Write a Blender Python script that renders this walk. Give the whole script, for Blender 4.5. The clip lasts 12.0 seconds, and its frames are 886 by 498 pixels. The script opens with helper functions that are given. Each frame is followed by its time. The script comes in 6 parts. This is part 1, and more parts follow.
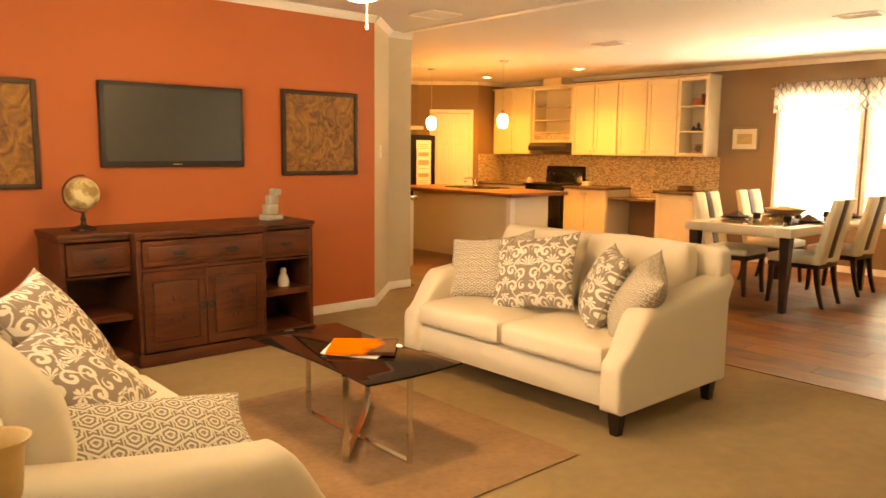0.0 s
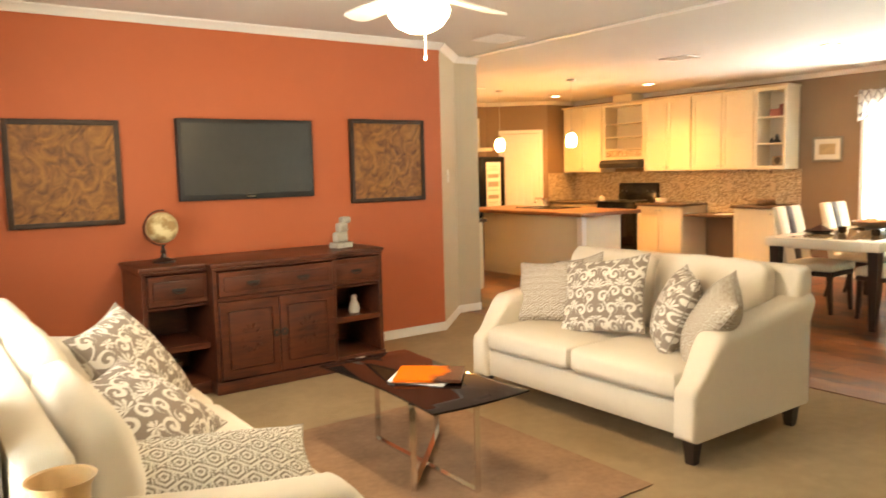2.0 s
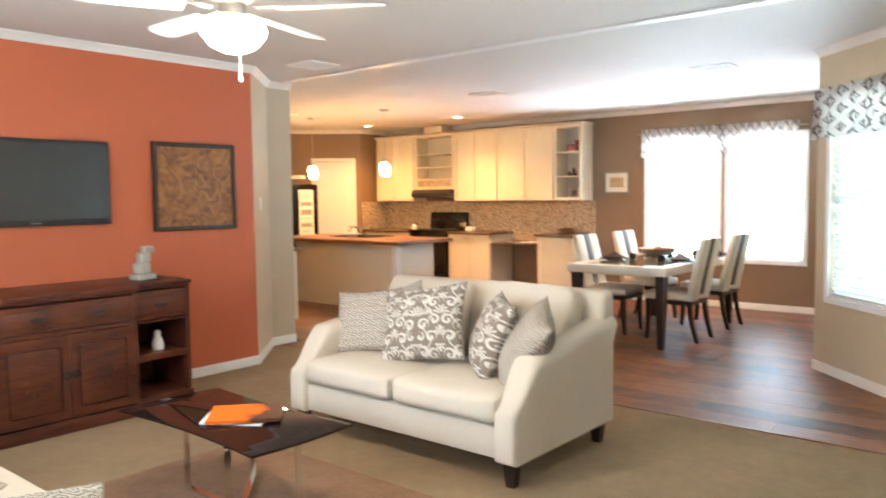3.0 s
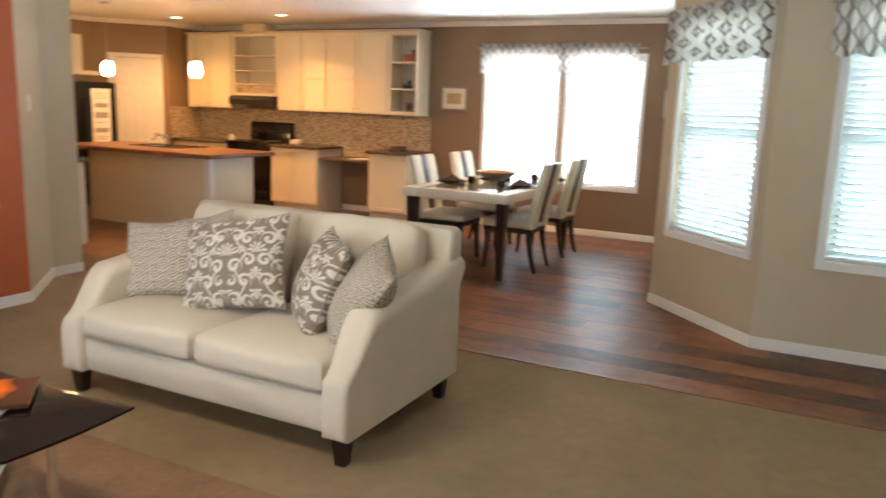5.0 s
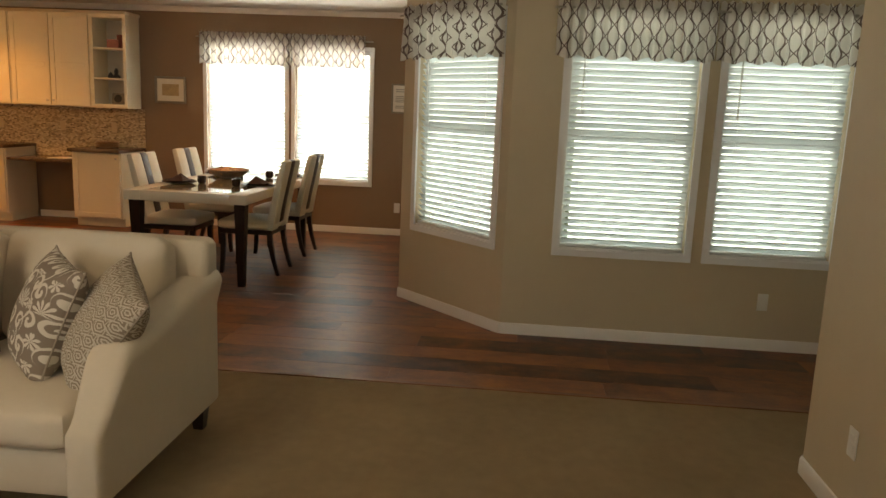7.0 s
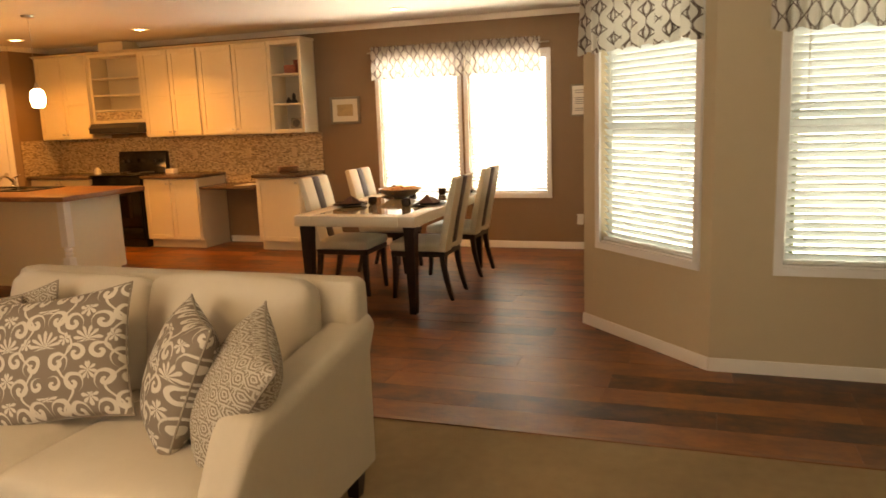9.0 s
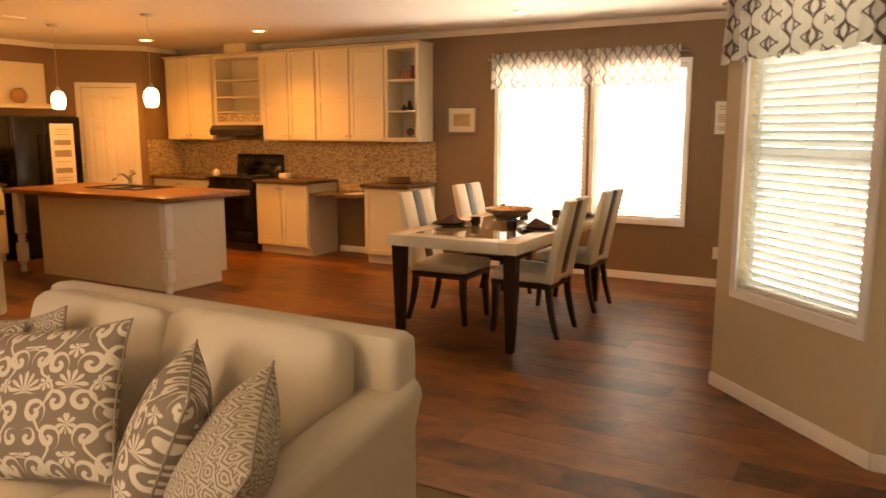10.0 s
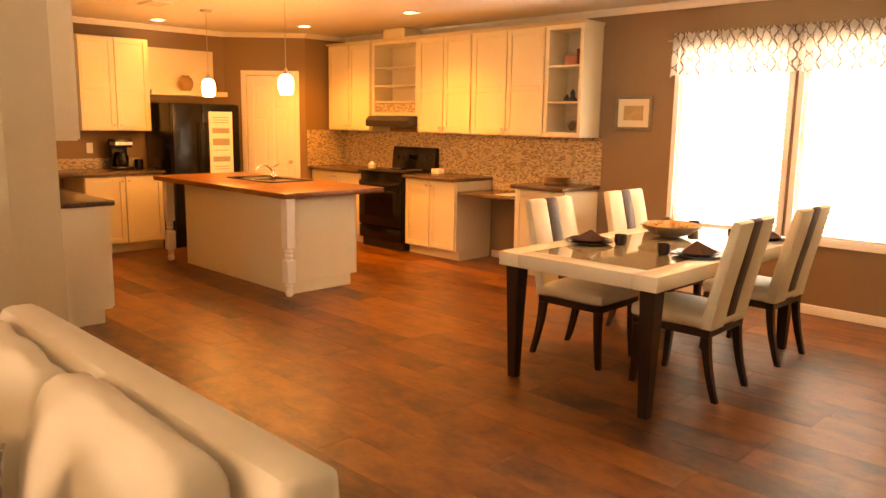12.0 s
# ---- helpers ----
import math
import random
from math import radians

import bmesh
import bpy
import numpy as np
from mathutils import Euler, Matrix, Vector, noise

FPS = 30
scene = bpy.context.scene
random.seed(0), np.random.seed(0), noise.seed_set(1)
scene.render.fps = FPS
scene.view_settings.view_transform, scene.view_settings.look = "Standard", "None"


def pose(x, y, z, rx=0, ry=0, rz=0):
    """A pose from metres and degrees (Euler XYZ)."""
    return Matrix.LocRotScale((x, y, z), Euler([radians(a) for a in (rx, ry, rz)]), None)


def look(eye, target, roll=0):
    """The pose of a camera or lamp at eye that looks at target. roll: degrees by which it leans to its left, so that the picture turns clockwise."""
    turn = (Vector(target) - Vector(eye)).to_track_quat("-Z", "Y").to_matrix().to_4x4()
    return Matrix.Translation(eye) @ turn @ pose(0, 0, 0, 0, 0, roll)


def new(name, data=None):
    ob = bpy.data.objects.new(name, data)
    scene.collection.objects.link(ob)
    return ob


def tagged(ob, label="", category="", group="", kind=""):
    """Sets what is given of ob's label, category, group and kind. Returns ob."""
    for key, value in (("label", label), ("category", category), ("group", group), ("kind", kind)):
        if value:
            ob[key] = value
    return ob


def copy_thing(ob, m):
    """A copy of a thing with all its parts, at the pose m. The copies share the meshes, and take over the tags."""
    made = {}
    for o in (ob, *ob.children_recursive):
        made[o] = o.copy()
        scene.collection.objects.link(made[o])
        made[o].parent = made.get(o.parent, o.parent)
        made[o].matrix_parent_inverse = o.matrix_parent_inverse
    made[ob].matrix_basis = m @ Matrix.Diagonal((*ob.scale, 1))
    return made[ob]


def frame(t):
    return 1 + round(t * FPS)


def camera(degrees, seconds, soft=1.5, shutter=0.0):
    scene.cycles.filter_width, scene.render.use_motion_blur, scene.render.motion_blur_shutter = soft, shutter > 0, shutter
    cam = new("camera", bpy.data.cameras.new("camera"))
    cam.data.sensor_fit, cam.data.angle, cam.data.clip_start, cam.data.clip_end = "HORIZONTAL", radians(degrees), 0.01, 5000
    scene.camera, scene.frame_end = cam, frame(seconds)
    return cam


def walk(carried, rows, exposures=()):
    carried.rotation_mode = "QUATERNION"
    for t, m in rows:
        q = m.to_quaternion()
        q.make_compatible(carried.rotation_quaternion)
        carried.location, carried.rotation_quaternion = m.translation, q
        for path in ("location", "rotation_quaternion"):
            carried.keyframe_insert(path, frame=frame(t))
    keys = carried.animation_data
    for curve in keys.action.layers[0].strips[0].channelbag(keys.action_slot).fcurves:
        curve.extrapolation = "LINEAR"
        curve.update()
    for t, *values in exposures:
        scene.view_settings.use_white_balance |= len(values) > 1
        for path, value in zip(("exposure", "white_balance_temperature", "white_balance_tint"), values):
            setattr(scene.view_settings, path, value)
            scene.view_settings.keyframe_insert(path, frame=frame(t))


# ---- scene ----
cam = camera(61.0, 12.0, soft=1.5, shutter=0.3)
PATH = [
    (0, (0.194, 0.152, 1.415), (1.509, 1.637, 1.155), 0.6),
    (0.5, (0.216, 0.135, 1.431), (1.407, 1.722, 1.181), -0.0),
    (1, (0.219, 0.131, 1.431), (1.24, 1.833, 1.19), -0.4),
    (1.5, (0.233, 0.123, 1.428), (1.224, 1.845, 1.193), -0.7),
    (2, (0.24, 0.123, 1.447), (1.403, 1.736, 1.241), -1.4),
    (2.5, (0.229, 0.178, 1.455), (1.557, 1.674, 1.425), -0.7),
    (3, (0.256, 0.213, 1.445), (1.789, 1.49, 1.305), -0.7),
    (3.2, (0.295, 0.23, 1.441), (1.889, 1.422, 1.243), -0.6),
    (4.8, (0.801, 0.552, 1.463), (2.488, 1.561, 1.094), 4.2),
    (5, (0.836, 0.655, 1.468), (2.597, 1.53, 1.102), 2.1),
    (5.5, (0.878, 0.884, 1.498), (2.772, 1.398, 1.112), 0.9),
    (6, (0.923, 0.951, 1.501), (2.859, 1.27, 1.115), 1.8),
    (6.5, (0.946, 0.938, 1.494), (2.903, 1.132, 1.131), 2.4),
    (6.7, (0.96, 0.928, 1.49), (2.921, 1.094, 1.133), 2.5),
    (8.3, (1.209, 0.916, 1.496), (3.137, 1.275, 1.102), 0.5),
    (8.5, (1.294, 0.931, 1.497), (3.207, 1.377, 1.126), 0.4),
    (9, (1.618, 0.997, 1.491), (3.477, 1.649, 1.144), -2.1),
    (9.5, (1.977, 1.054, 1.487), (3.78, 1.861, 1.173), -1.2),
    (10, (2.317, 1.062, 1.502), (4.039, 2.03, 1.188), 0.0),
    (10.5, (2.625, 1.129, 1.509), (4.225, 2.287, 1.192), -0.1),
    (11, (2.94, 1.207, 1.511), (4.453, 2.474, 1.187), -1.1),
    (11.5, (3.22, 1.227, 1.508), (4.671, 2.564, 1.18), -0.7),
    (12, (3.473, 1.215, 1.506), (4.869, 2.607, 1.17), 0.9),
]
LIGHT = [
    (0.0, 1.15, 15500, 22), (1.0, 1.42, 12000, 18), (1.5, 1.5, 11000, 15), (2.0, 1.38, 7700, 10), (2.5, 1.38, 6100, 8), (3.2, 1.28, 5500, 8),
    (5.0, 0.74, 5900, 8), (5.5, 0.65, 5600, 8), (6.0, -0.08, 6300, 8), (6.7, -0.4, 7700, 10), (8.3, 0.0, 9000, 14), (9.0, 0.22, 10500, 20),
    (10.0, 0.24, 11300, 27), (10.5, 0.2, 11800, 29), (11.0, 0.52, 12600, 31), (12.0, 0.96, 14500, 34),
]
walk(cam, [(t, look(eye, target, roll)) for t, eye, target, roll in PATH], LIGHT)

# ---- world, sun, lamps ----
world = bpy.data.worlds.new("world")
scene.world = world
world.use_nodes = True
wn = world.node_tree
sky = wn.nodes.new("ShaderNodeTexSky")
sky.sky_type, sky.sun_disc = "NISHITA", False
SUN_EL = 52.0   # sun stands over -x, a little to -y
sky.sun_elevation, sky.sun_rotation = radians(SUN_EL), radians(-68)
wn.links.new(sky.outputs[0], wn.nodes["Background"].inputs[0])
wn.nodes["Background"].inputs[1].default_value = 0.15


def lamp(name, kind, place, energy, color, size=0.1, target=None):
    data = bpy.data.lights.new(name, kind)
    data.energy, data.color = energy, color
    if kind == "AREA":
        data.shape, data.size = "DISK", size
    elif kind == "POINT":
        data.shadow_soft_size = size
    ob = new(name, data)
    ob.matrix_world = look(place, target) if target else Matrix.Translation(place)
    return ob


sun = lamp("sun", "SUN", (-6, -2.4, 8.3), 4.0, (1.0, 0.95, 0.86), target=(0, 0, 0))
sun.data.angle = radians(0.5)


def window_light(name, place, target, w, h, energy, color=(0.93, 0.97, 1.0)):
    ob = lamp(name, "AREA", place, energy, color, target=target)
    ob.data.shape, ob.data.size, ob.data.size_y = "RECTANGLE", w, h
    return ob


window_light("window_light_dining", (9.962, 3.6, 1.37), (8, 3.6, 1.37), 2.0, 1.5, 215)
window_light("window_light_bay", (6.145, -0.36, 1.37), (4, -0.36, 1.3), 1.75, 1.5, 42, (0.90, 1.0, 0.98))
window_light("window_light_corner", (6.525, 1.265, 1.37), (5.525, 2.265, 1.3), 0.85, 1.5, 20, (0.90, 1.0, 0.98))
window_light("window_light_side", (0.225, 3.20, 1.37), (2, 3.20, 1.37), 1.7, 1.5, 30)
window_light("window_light_entry", (-0.14, 1.65, 1.37), (0.86, 0.65, 1.37), 0.9, 1.5, 66)
WARM, SOFTWARM = (1.0, 0.42, 0.10), (1.0, 0.80, 0.55)

# ---- materials ----
def mat(name, color, rough=0.6, metal=0.0, noise_scale=0.0, vary=0.15, bump=0.0, bump_scale=60.0, spec=0.5, random=0.0):
    m = bpy.data.materials.new(name)
    m.use_nodes = True
    nt = m.node_tree
    b = nt.nodes["Principled BSDF"]
    b.inputs["Roughness"].default_value, b.inputs["Metallic"].default_value = rough, metal
    b.inputs["Specular IOR Level"].default_value = spec
    b.inputs["Base Color"].default_value = (*color, 1)
    tc = nt.nodes.new("ShaderNodeTexCoord")
    if noise_scale:
        n1 = node(nt, "ShaderNodeTexNoise", Scale=noise_scale, Detail=4.0, Roughness=0.6)
        n2 = node(nt, "ShaderNodeTexNoise", Scale=noise_scale * 9, Detail=3.0)
        nt.links.new(tc.outputs["Object"], n1.inputs["Vector"])
        nt.links.new(tc.outputs["Object"], n2.inputs["Vector"])
        add = math_node(nt, "ADD", n1.outputs["Fac"], math_node(nt, "MULTIPLY", n2.outputs["Fac"], 0.5))
        f = math_node(nt, "MULTIPLY_ADD", add, 2 * vary, 1 - 1.5 * vary)
        if random:
            oi = nt.nodes.new("ShaderNodeObjectInfo")
            f = math_node(nt, "MULTIPLY", f, math_node(nt, "MULTIPLY_ADD", oi.outputs["Random"], random, 1 - random / 2))
        hsv = nt.nodes.new("ShaderNodeHueSaturation")
        hsv.inputs["Color"].default_value = (*color, 1)
        nt.links.new(f, hsv.inputs["Value"])
        nt.links.new(hsv.outputs[0], b.inputs["Base Color"])
    if bump:
        nb = node(nt, "ShaderNodeTexNoise", Scale=bump_scale, Detail=3.0)
        nt.links.new(tc.outputs["Object"], nb.inputs["Vector"])
        bp = nt.nodes.new("ShaderNodeBump")
        bp.inputs["Strength"].default_value, bp.inputs["Distance"].default_value = bump, 0.01
        nt.links.new(nb.outputs["Fac"], bp.inputs["Height"])
        nt.links.new(bp.outputs[0], b.inputs["Normal"])
    return m


def node(nt, kind, **values):
    n = nt.nodes.new(kind)
    for key, value in values.items():
        n.inputs[key.replace("_", " ")].default_value = value
    return n


def math_node(nt, op, a, b=None, c=None):
    n = nt.nodes.new("ShaderNodeMath")
    n.operation = op
    for i, v in enumerate((a, b, c)):
        if v is None:
            continue
        if isinstance(v, (int, float)):
            n.inputs[i].default_value = v
        else:
            nt.links.new(v, n.inputs[i])
    return n.outputs[0]


def two_tone(m, fac, dark, light):
    nt = m.node_tree
    mix = nt.nodes.new("ShaderNodeMix")
    mix.data_type = "RGBA"
    mix.inputs["A"].default_value, mix.inputs["B"].default_value = (*dark, 1), (*light, 1)
    nt.links.new(fac, mix.inputs["Factor"])
    nt.links.new(mix.outputs["Result"], nt.nodes["Principled BSDF"].inputs["Base Color"])
    return mix.outputs["Result"]


def axes(m, kind="Object"):
    nt = m.node_tree
    tc = nt.nodes.new("ShaderNodeTexCoord")
    sep = nt.nodes.new("ShaderNodeSeparateXYZ")
    nt.links.new(tc.outputs[kind], sep.inputs[0])
    return tc.outputs[kind], sep.outputs[0], sep.outputs[1], sep.outputs[2]


def emitter(name, color, strength):
    m = bpy.data.materials.new(name)
    m.use_nodes = True
    b = m.node_tree.nodes["Principled BSDF"]
    b.inputs["Base Color"].default_value = (0.9, 0.88, 0.84, 1)
    b.inputs["Emission Color"].default_value, b.inputs["Emission Strength"].default_value = (*color, 1), strength
    return m


RED = mat("terracotta_paint", (0.50, 0.125, 0.045), 0.62, noise_scale=1.3, vary=0.06, bump=0.05, bump_scale=180)
BEIGE = mat("beige_paint", (0.56, 0.475, 0.335), 0.65, noise_scale=1.2, vary=0.05, bump=0.05, bump_scale=180)
TAUPE = mat("taupe_paint", (0.235, 0.155, 0.09), 0.6, noise_scale=1.2, vary=0.06, bump=0.05, bump_scale=180)
CEIL = mat("ceiling_white", (0.67, 0.64, 0.585), 0.8, noise_scale=2.0, vary=0.03, bump=0.25, bump_scale=150)
TRIM = mat("trim_white", (0.80, 0.78, 0.74), 0.4, noise_scale=3, vary=0.03)
CARPET = mat("carpet_beige", (0.38, 0.275, 0.16), 0.95, noise_scale=1.6, vary=0.26, bump=0.9, bump_scale=240, spec=0.1)
RUGM = mat("rug_rose_beige", (0.35, 0.21, 0.125), 0.95, noise_scale=3.5, vary=0.4, bump=0.8, bump_scale=260, spec=0.1)
CREAM = mat("cream_upholstery", (0.66, 0.585, 0.475), 0.85, noise_scale=4, vary=0.05, bump=0.25, bump_scale=420, spec=0.2)
DARKWOOD = mat("dark_wood_leg", (0.022, 0.011, 0.008), 0.35, noise_scale=8, vary=0.3)
CABINET = mat("cabinet_cream_white", (0.72, 0.65, 0.49), 0.42, noise_scale=3, vary=0.04, bump=0.04, bump_scale=90)
INNER = mat("cabinet_inside", (0.55, 0.51, 0.42), 0.5, noise_scale=3, vary=0.05)
BLACK = mat("black_enamel", (0.007, 0.007, 0.007), 0.2, noise_scale=5, vary=0.2, spec=0.35)
BLACKMATTE = mat("black_matte", (0.02, 0.019, 0.018), 0.5, noise_scale=9, vary=0.25)
CHROME = mat("chrome", (0.78, 0.76, 0.73), 0.12, 1.0, noise_scale=12, vary=0.08)
NICKEL = mat("brushed_nickel", (0.52, 0.49, 0.44), 0.32, 1.0, noise_scale=12, vary=0.1)
WHITEPLASTIC = mat("white_plastic", (0.78, 0.77, 0.73), 0.4, noise_scale=5, vary=0.02)
SLAT = mat("blind_slat_white", (0.76, 0.79, 0.80), 0.5, noise_scale=5, vary=0.04)
VINYL = mat("window_vinyl_white", (0.82, 0.83, 0.84), 0.4, noise_scale=4, vary=0.03)


def glass(name, tint=(1, 1, 1), rough=0.0):
    m = bpy.data.materials.new(name)
    m.use_nodes = True
    b = m.node_tree.nodes["Principled BSDF"]
    b.inputs["Base Color"].default_value = (*tint, 1)
    b.inputs["Transmission Weight"].default_value, b.inputs["Roughness"].default_value, b.inputs["IOR"].default_value = 1.0, rough, 1.45
    return m


GLASS = glass("window_glass", (0.97, 1.0, 0.99))
SMOKED = mat("smoked_glass", (0.012, 0.006, 0.005), 0.04, noise_scale=2, vary=0.05, spec=0.45)


def plank_material():
    m = mat("walnut_plank", (0.1, 0.035, 0.015), 0.3)
    nt = m.node_tree
    b = nt.nodes["Principled BSDF"]
    oi = nt.nodes.new("ShaderNodeObjectInfo")
    co, x, y, z = axes(m)
    mp = nt.nodes.new("ShaderNodeMapping")
    mp.inputs["Scale"].default_value = (3.4, 2.0, 1)
    off = nt.nodes.new("ShaderNodeCombineXYZ")
    nt.links.new(math_node(nt, "MULTIPLY", oi.outputs["Random"], 37.0), off.inputs[2])
    nt.links.new(math_node(nt, "MULTIPLY", oi.outputs["Random"], 11.0), off.inputs[1])
    nt.links.new(off.outputs[0], mp.inputs["Location"])
    nt.links.new(co, mp.inputs["Vector"])
    n1 = node(nt, "ShaderNodeTexNoise", Scale=2.2, Detail=3.5, Roughness=0.6, Distortion=0.15)
    n2 = node(nt, "ShaderNodeTexNoise", Scale=14.0, Detail=3.0)
    nt.links.new(mp.outputs[0], n1.inputs["Vector"])
    nt.links.new(mp.outputs[0], n2.inputs["Vector"])
    f = math_node(nt, "ADD", math_node(nt, "MULTIPLY_ADD", n1.outputs["Fac"], 0.85, -0.015), math_node(nt, "MULTIPLY", n2.outputs["Fac"], 0.2))
    f = math_node(nt, "ADD", f, math_node(nt, "MULTIPLY_ADD", oi.outputs["Random"], 0.30, -0.16))
    ramp = nt.nodes.new("ShaderNodeValToRGB")
    e = ramp.color_ramp.elements
    e[0].position, e[0].color = 0.26, (0.040, 0.014, 0.007, 1)
    e[1].position, e[1].color = 0.76, (0.31, 0.115, 0.032, 1)
    mid = e.new(0.52)
    mid.color = (0.185, 0.063, 0.020, 1)
    nt.links.new(f, ramp.inputs[0])
    nt.links.new(ramp.outputs[0], b.inputs["Base Color"])
    nt.links.new(math_node(nt, "MULTIPLY_ADD", n1.outputs["Fac"], 0.12, 0.33), b.inputs["Roughness"])
    bp = nt.nodes.new("ShaderNodeBump")
    bp.inputs["Strength"].default_value, bp.inputs["Distance"].default_value = 0.06, 0.002
    nt.links.new(n2.outputs["Fac"], bp.inputs["Height"])
    nt.links.new(bp.outputs[0], b.inputs["Normal"])
    return m


def grain(name, dark, light, rough=0.4, stretch=(1, 12, 12), scale=2.0, bump=0.1):
    m = mat(name, light, rough)
    nt = m.node_tree
    co, x, y, z = axes(m)
    mp = nt.nodes.new("ShaderNodeMapping")
    mp.inputs["Scale"].default_value = stretch
    nt.links.new(co, mp.inputs["Vector"])
    n1 = node(nt, "ShaderNodeTexNoise", Scale=scale, Detail=6.0, Roughness=0.65, Distortion=0.8)
    nt.links.new(mp.outputs[0], n1.inputs["Vector"])
    n2 = node(nt, "ShaderNodeTexNoise", Scale=3.0, Detail=2.0)
    nt.links.new(co, n2.inputs["Vector"])
    f = math_node(nt, "ADD", math_node(nt, "MULTIPLY", n1.outputs["Fac"], 0.8), math_node(nt, "MULTIPLY_ADD", n2.outputs["Fac"], 0.5, -0.15))
    mr = math_node(nt, "MULTIPLY_ADD", f, 2.4, -0.75)
    n = mr.node
    n.use_clamp = True
    two_tone(m, mr, dark, light)
    if bump:
        bp = nt.nodes.new("ShaderNodeBump")
        bp.inputs["Strength"].default_value, bp.inputs["Distance"].default_value = bump, 0.004
        nt.links.new(n1.outputs["Fac"], bp.inputs["Height"])
        nt.links.new(bp.outputs[0], nt.nodes["Principled BSDF"].inputs["Normal"])
    return m


PLANK = plank_material()
MAHOG = grain("carved_mahogany", (0.028, 0.007, 0.004), (0.145, 0.038, 0.015), 0.38, (2, 14, 14))
BUTCHER = grain("butcher_block", (0.13, 0.046, 0.016), (0.33, 0.135, 0.048), 0.35, (16, 1.5, 16))
STONETOP = grain("brown_laminate_stone", (0.035, 0.022, 0.015), (0.22, 0.15, 0.10), 0.25, (9, 9, 9), 5.0, 0.02)


def mosaic_material():
    m = mat("mosaic_backsplash", (0.3, 0.24, 0.17), 0.3)
    nt = m.node_tree
    co, x, y, z = axes(m)
    cmb = nt.nodes.new("ShaderNodeCombineXYZ")
    nt.links.new(math_node(nt, "ADD", x, y), cmb.inputs[0])
    nt.links.new(z, cmb.inputs[1])
    br = node(nt, "ShaderNodeTexBrick", Scale=1.0, Mortar_Size=0.0022, Brick_Width=0.031, Row_Height=0.0155, Bias=-0.1)
    br.inputs["Color1"].default_value, br.inputs["Color2"].default_value = (0, 0, 0, 1), (1, 1, 1, 1)
    br.inputs["Mortar"].default_value = (0.5, 0.5, 0.5, 1)
    br.offset = 0.37
    nt.links.new(cmb.outputs[0], br.inputs["Vector"])
    vo = node(nt, "ShaderNodeTexNoise", Scale=31.0, Detail=0.0)
    nt.links.new(cmb.outputs[0], vo.inputs["Vector"])
    f = math_node(nt, "ADD", math_node(nt, "MULTIPLY", br.outputs["Color"], 0.6), math_node(nt, "MULTIPLY", vo.outputs["Fac"], 0.4))
    ramp = nt.nodes.new("ShaderNodeValToRGB")
    e = ramp.color_ramp.elements
    e[0].position, e[0].color = 0.15, (0.15, 0.09, 0.045, 1)
    e[1].position, e[1].color = 0.85, (0.74, 0.64, 0.47, 1)
    mid = e.new(0.45)
    mid.color = (0.50, 0.385, 0.24, 1)
    nt.links.new(f, ramp.inputs[0])
    mix = nt.nodes.new("ShaderNodeMix")
    mix.data_type = "RGBA"
    nt.links.new(br.outputs["Fac"], mix.inputs["Factor"])
    nt.links.new(ramp.outputs[0], mix.inputs["A"])
    mix.inputs["B"].default_value = (0.44, 0.37, 0.27, 1)
    nt.links.new(mix.outputs["Result"], nt.nodes["Principled BSDF"].inputs["Base Color"])
    bp = nt.nodes.new("ShaderNodeBump")
    bp.invert = True
    bp.inputs["Strength"].default_value, bp.inputs["Distance"].default_value = 0.4, 0.004
    nt.links.new(br.outputs["Fac"], bp.inputs["Height"])
    nt.links.new(bp.outputs[0], nt.nodes["Principled BSDF"].inputs["Normal"])
    return m


MOSAIC = mosaic_material()

# ---- building helpers ----
def box(bm, x0, x1, y0, y1, z0, z1, bevel=0.0, seg=2):
    made = bmesh.ops.create_cube(bm, size=1.0)["verts"]
    for v in made:
        v.co = Vector((x0 + (v.co.x + 0.5) * (x1 - x0), y0 + (v.co.y + 0.5) * (y1 - y0), z0 + (v.co.z + 0.5) * (z1 - z0)))
    if bevel:
        edges = list({e for v in made for e in v.link_edges})
        bmesh.ops.bevel(bm, geom=edges, offset=bevel, segments=seg, affect="EDGES", profile=0.5)
    return bm


def boxed(*args, **kw):
    return box(bmesh.new(), *args, **kw)


def lathe(bm, profile, x=0.0, y=0.0, seg=24):
    rings = []
    for r, z in profile:
        if r <= 1e-5:
            rings.append([bm.verts.new((x, y, z))])
        else:
            rings.append([bm.verts.new((x + r * math.cos(2 * math.pi * i / seg), y + r * math.sin(2 * math.pi * i / seg), z)) for i in range(seg)])
    for a, b in zip(rings, rings[1:]):
        for i in range(seg):
            j = (i + 1) % seg
            if len(a) == 1 and len(b) > 1:
                bm.faces.new((a[0], b[i], b[j]))
            elif len(b) == 1 and len(a) > 1:
                bm.faces.new((a[i], a[j], b[0]))
            elif len(a) > 1:
                bm.faces.new((a[i], a[j], b[j], b[i]))
    bmesh.ops.recalc_face_normals(bm, faces=bm.faces[:])
    return bm


def lathed(profile, x=0.0, y=0.0, seg=24):
    return lathe(bmesh.new(), profile, x, y, seg)


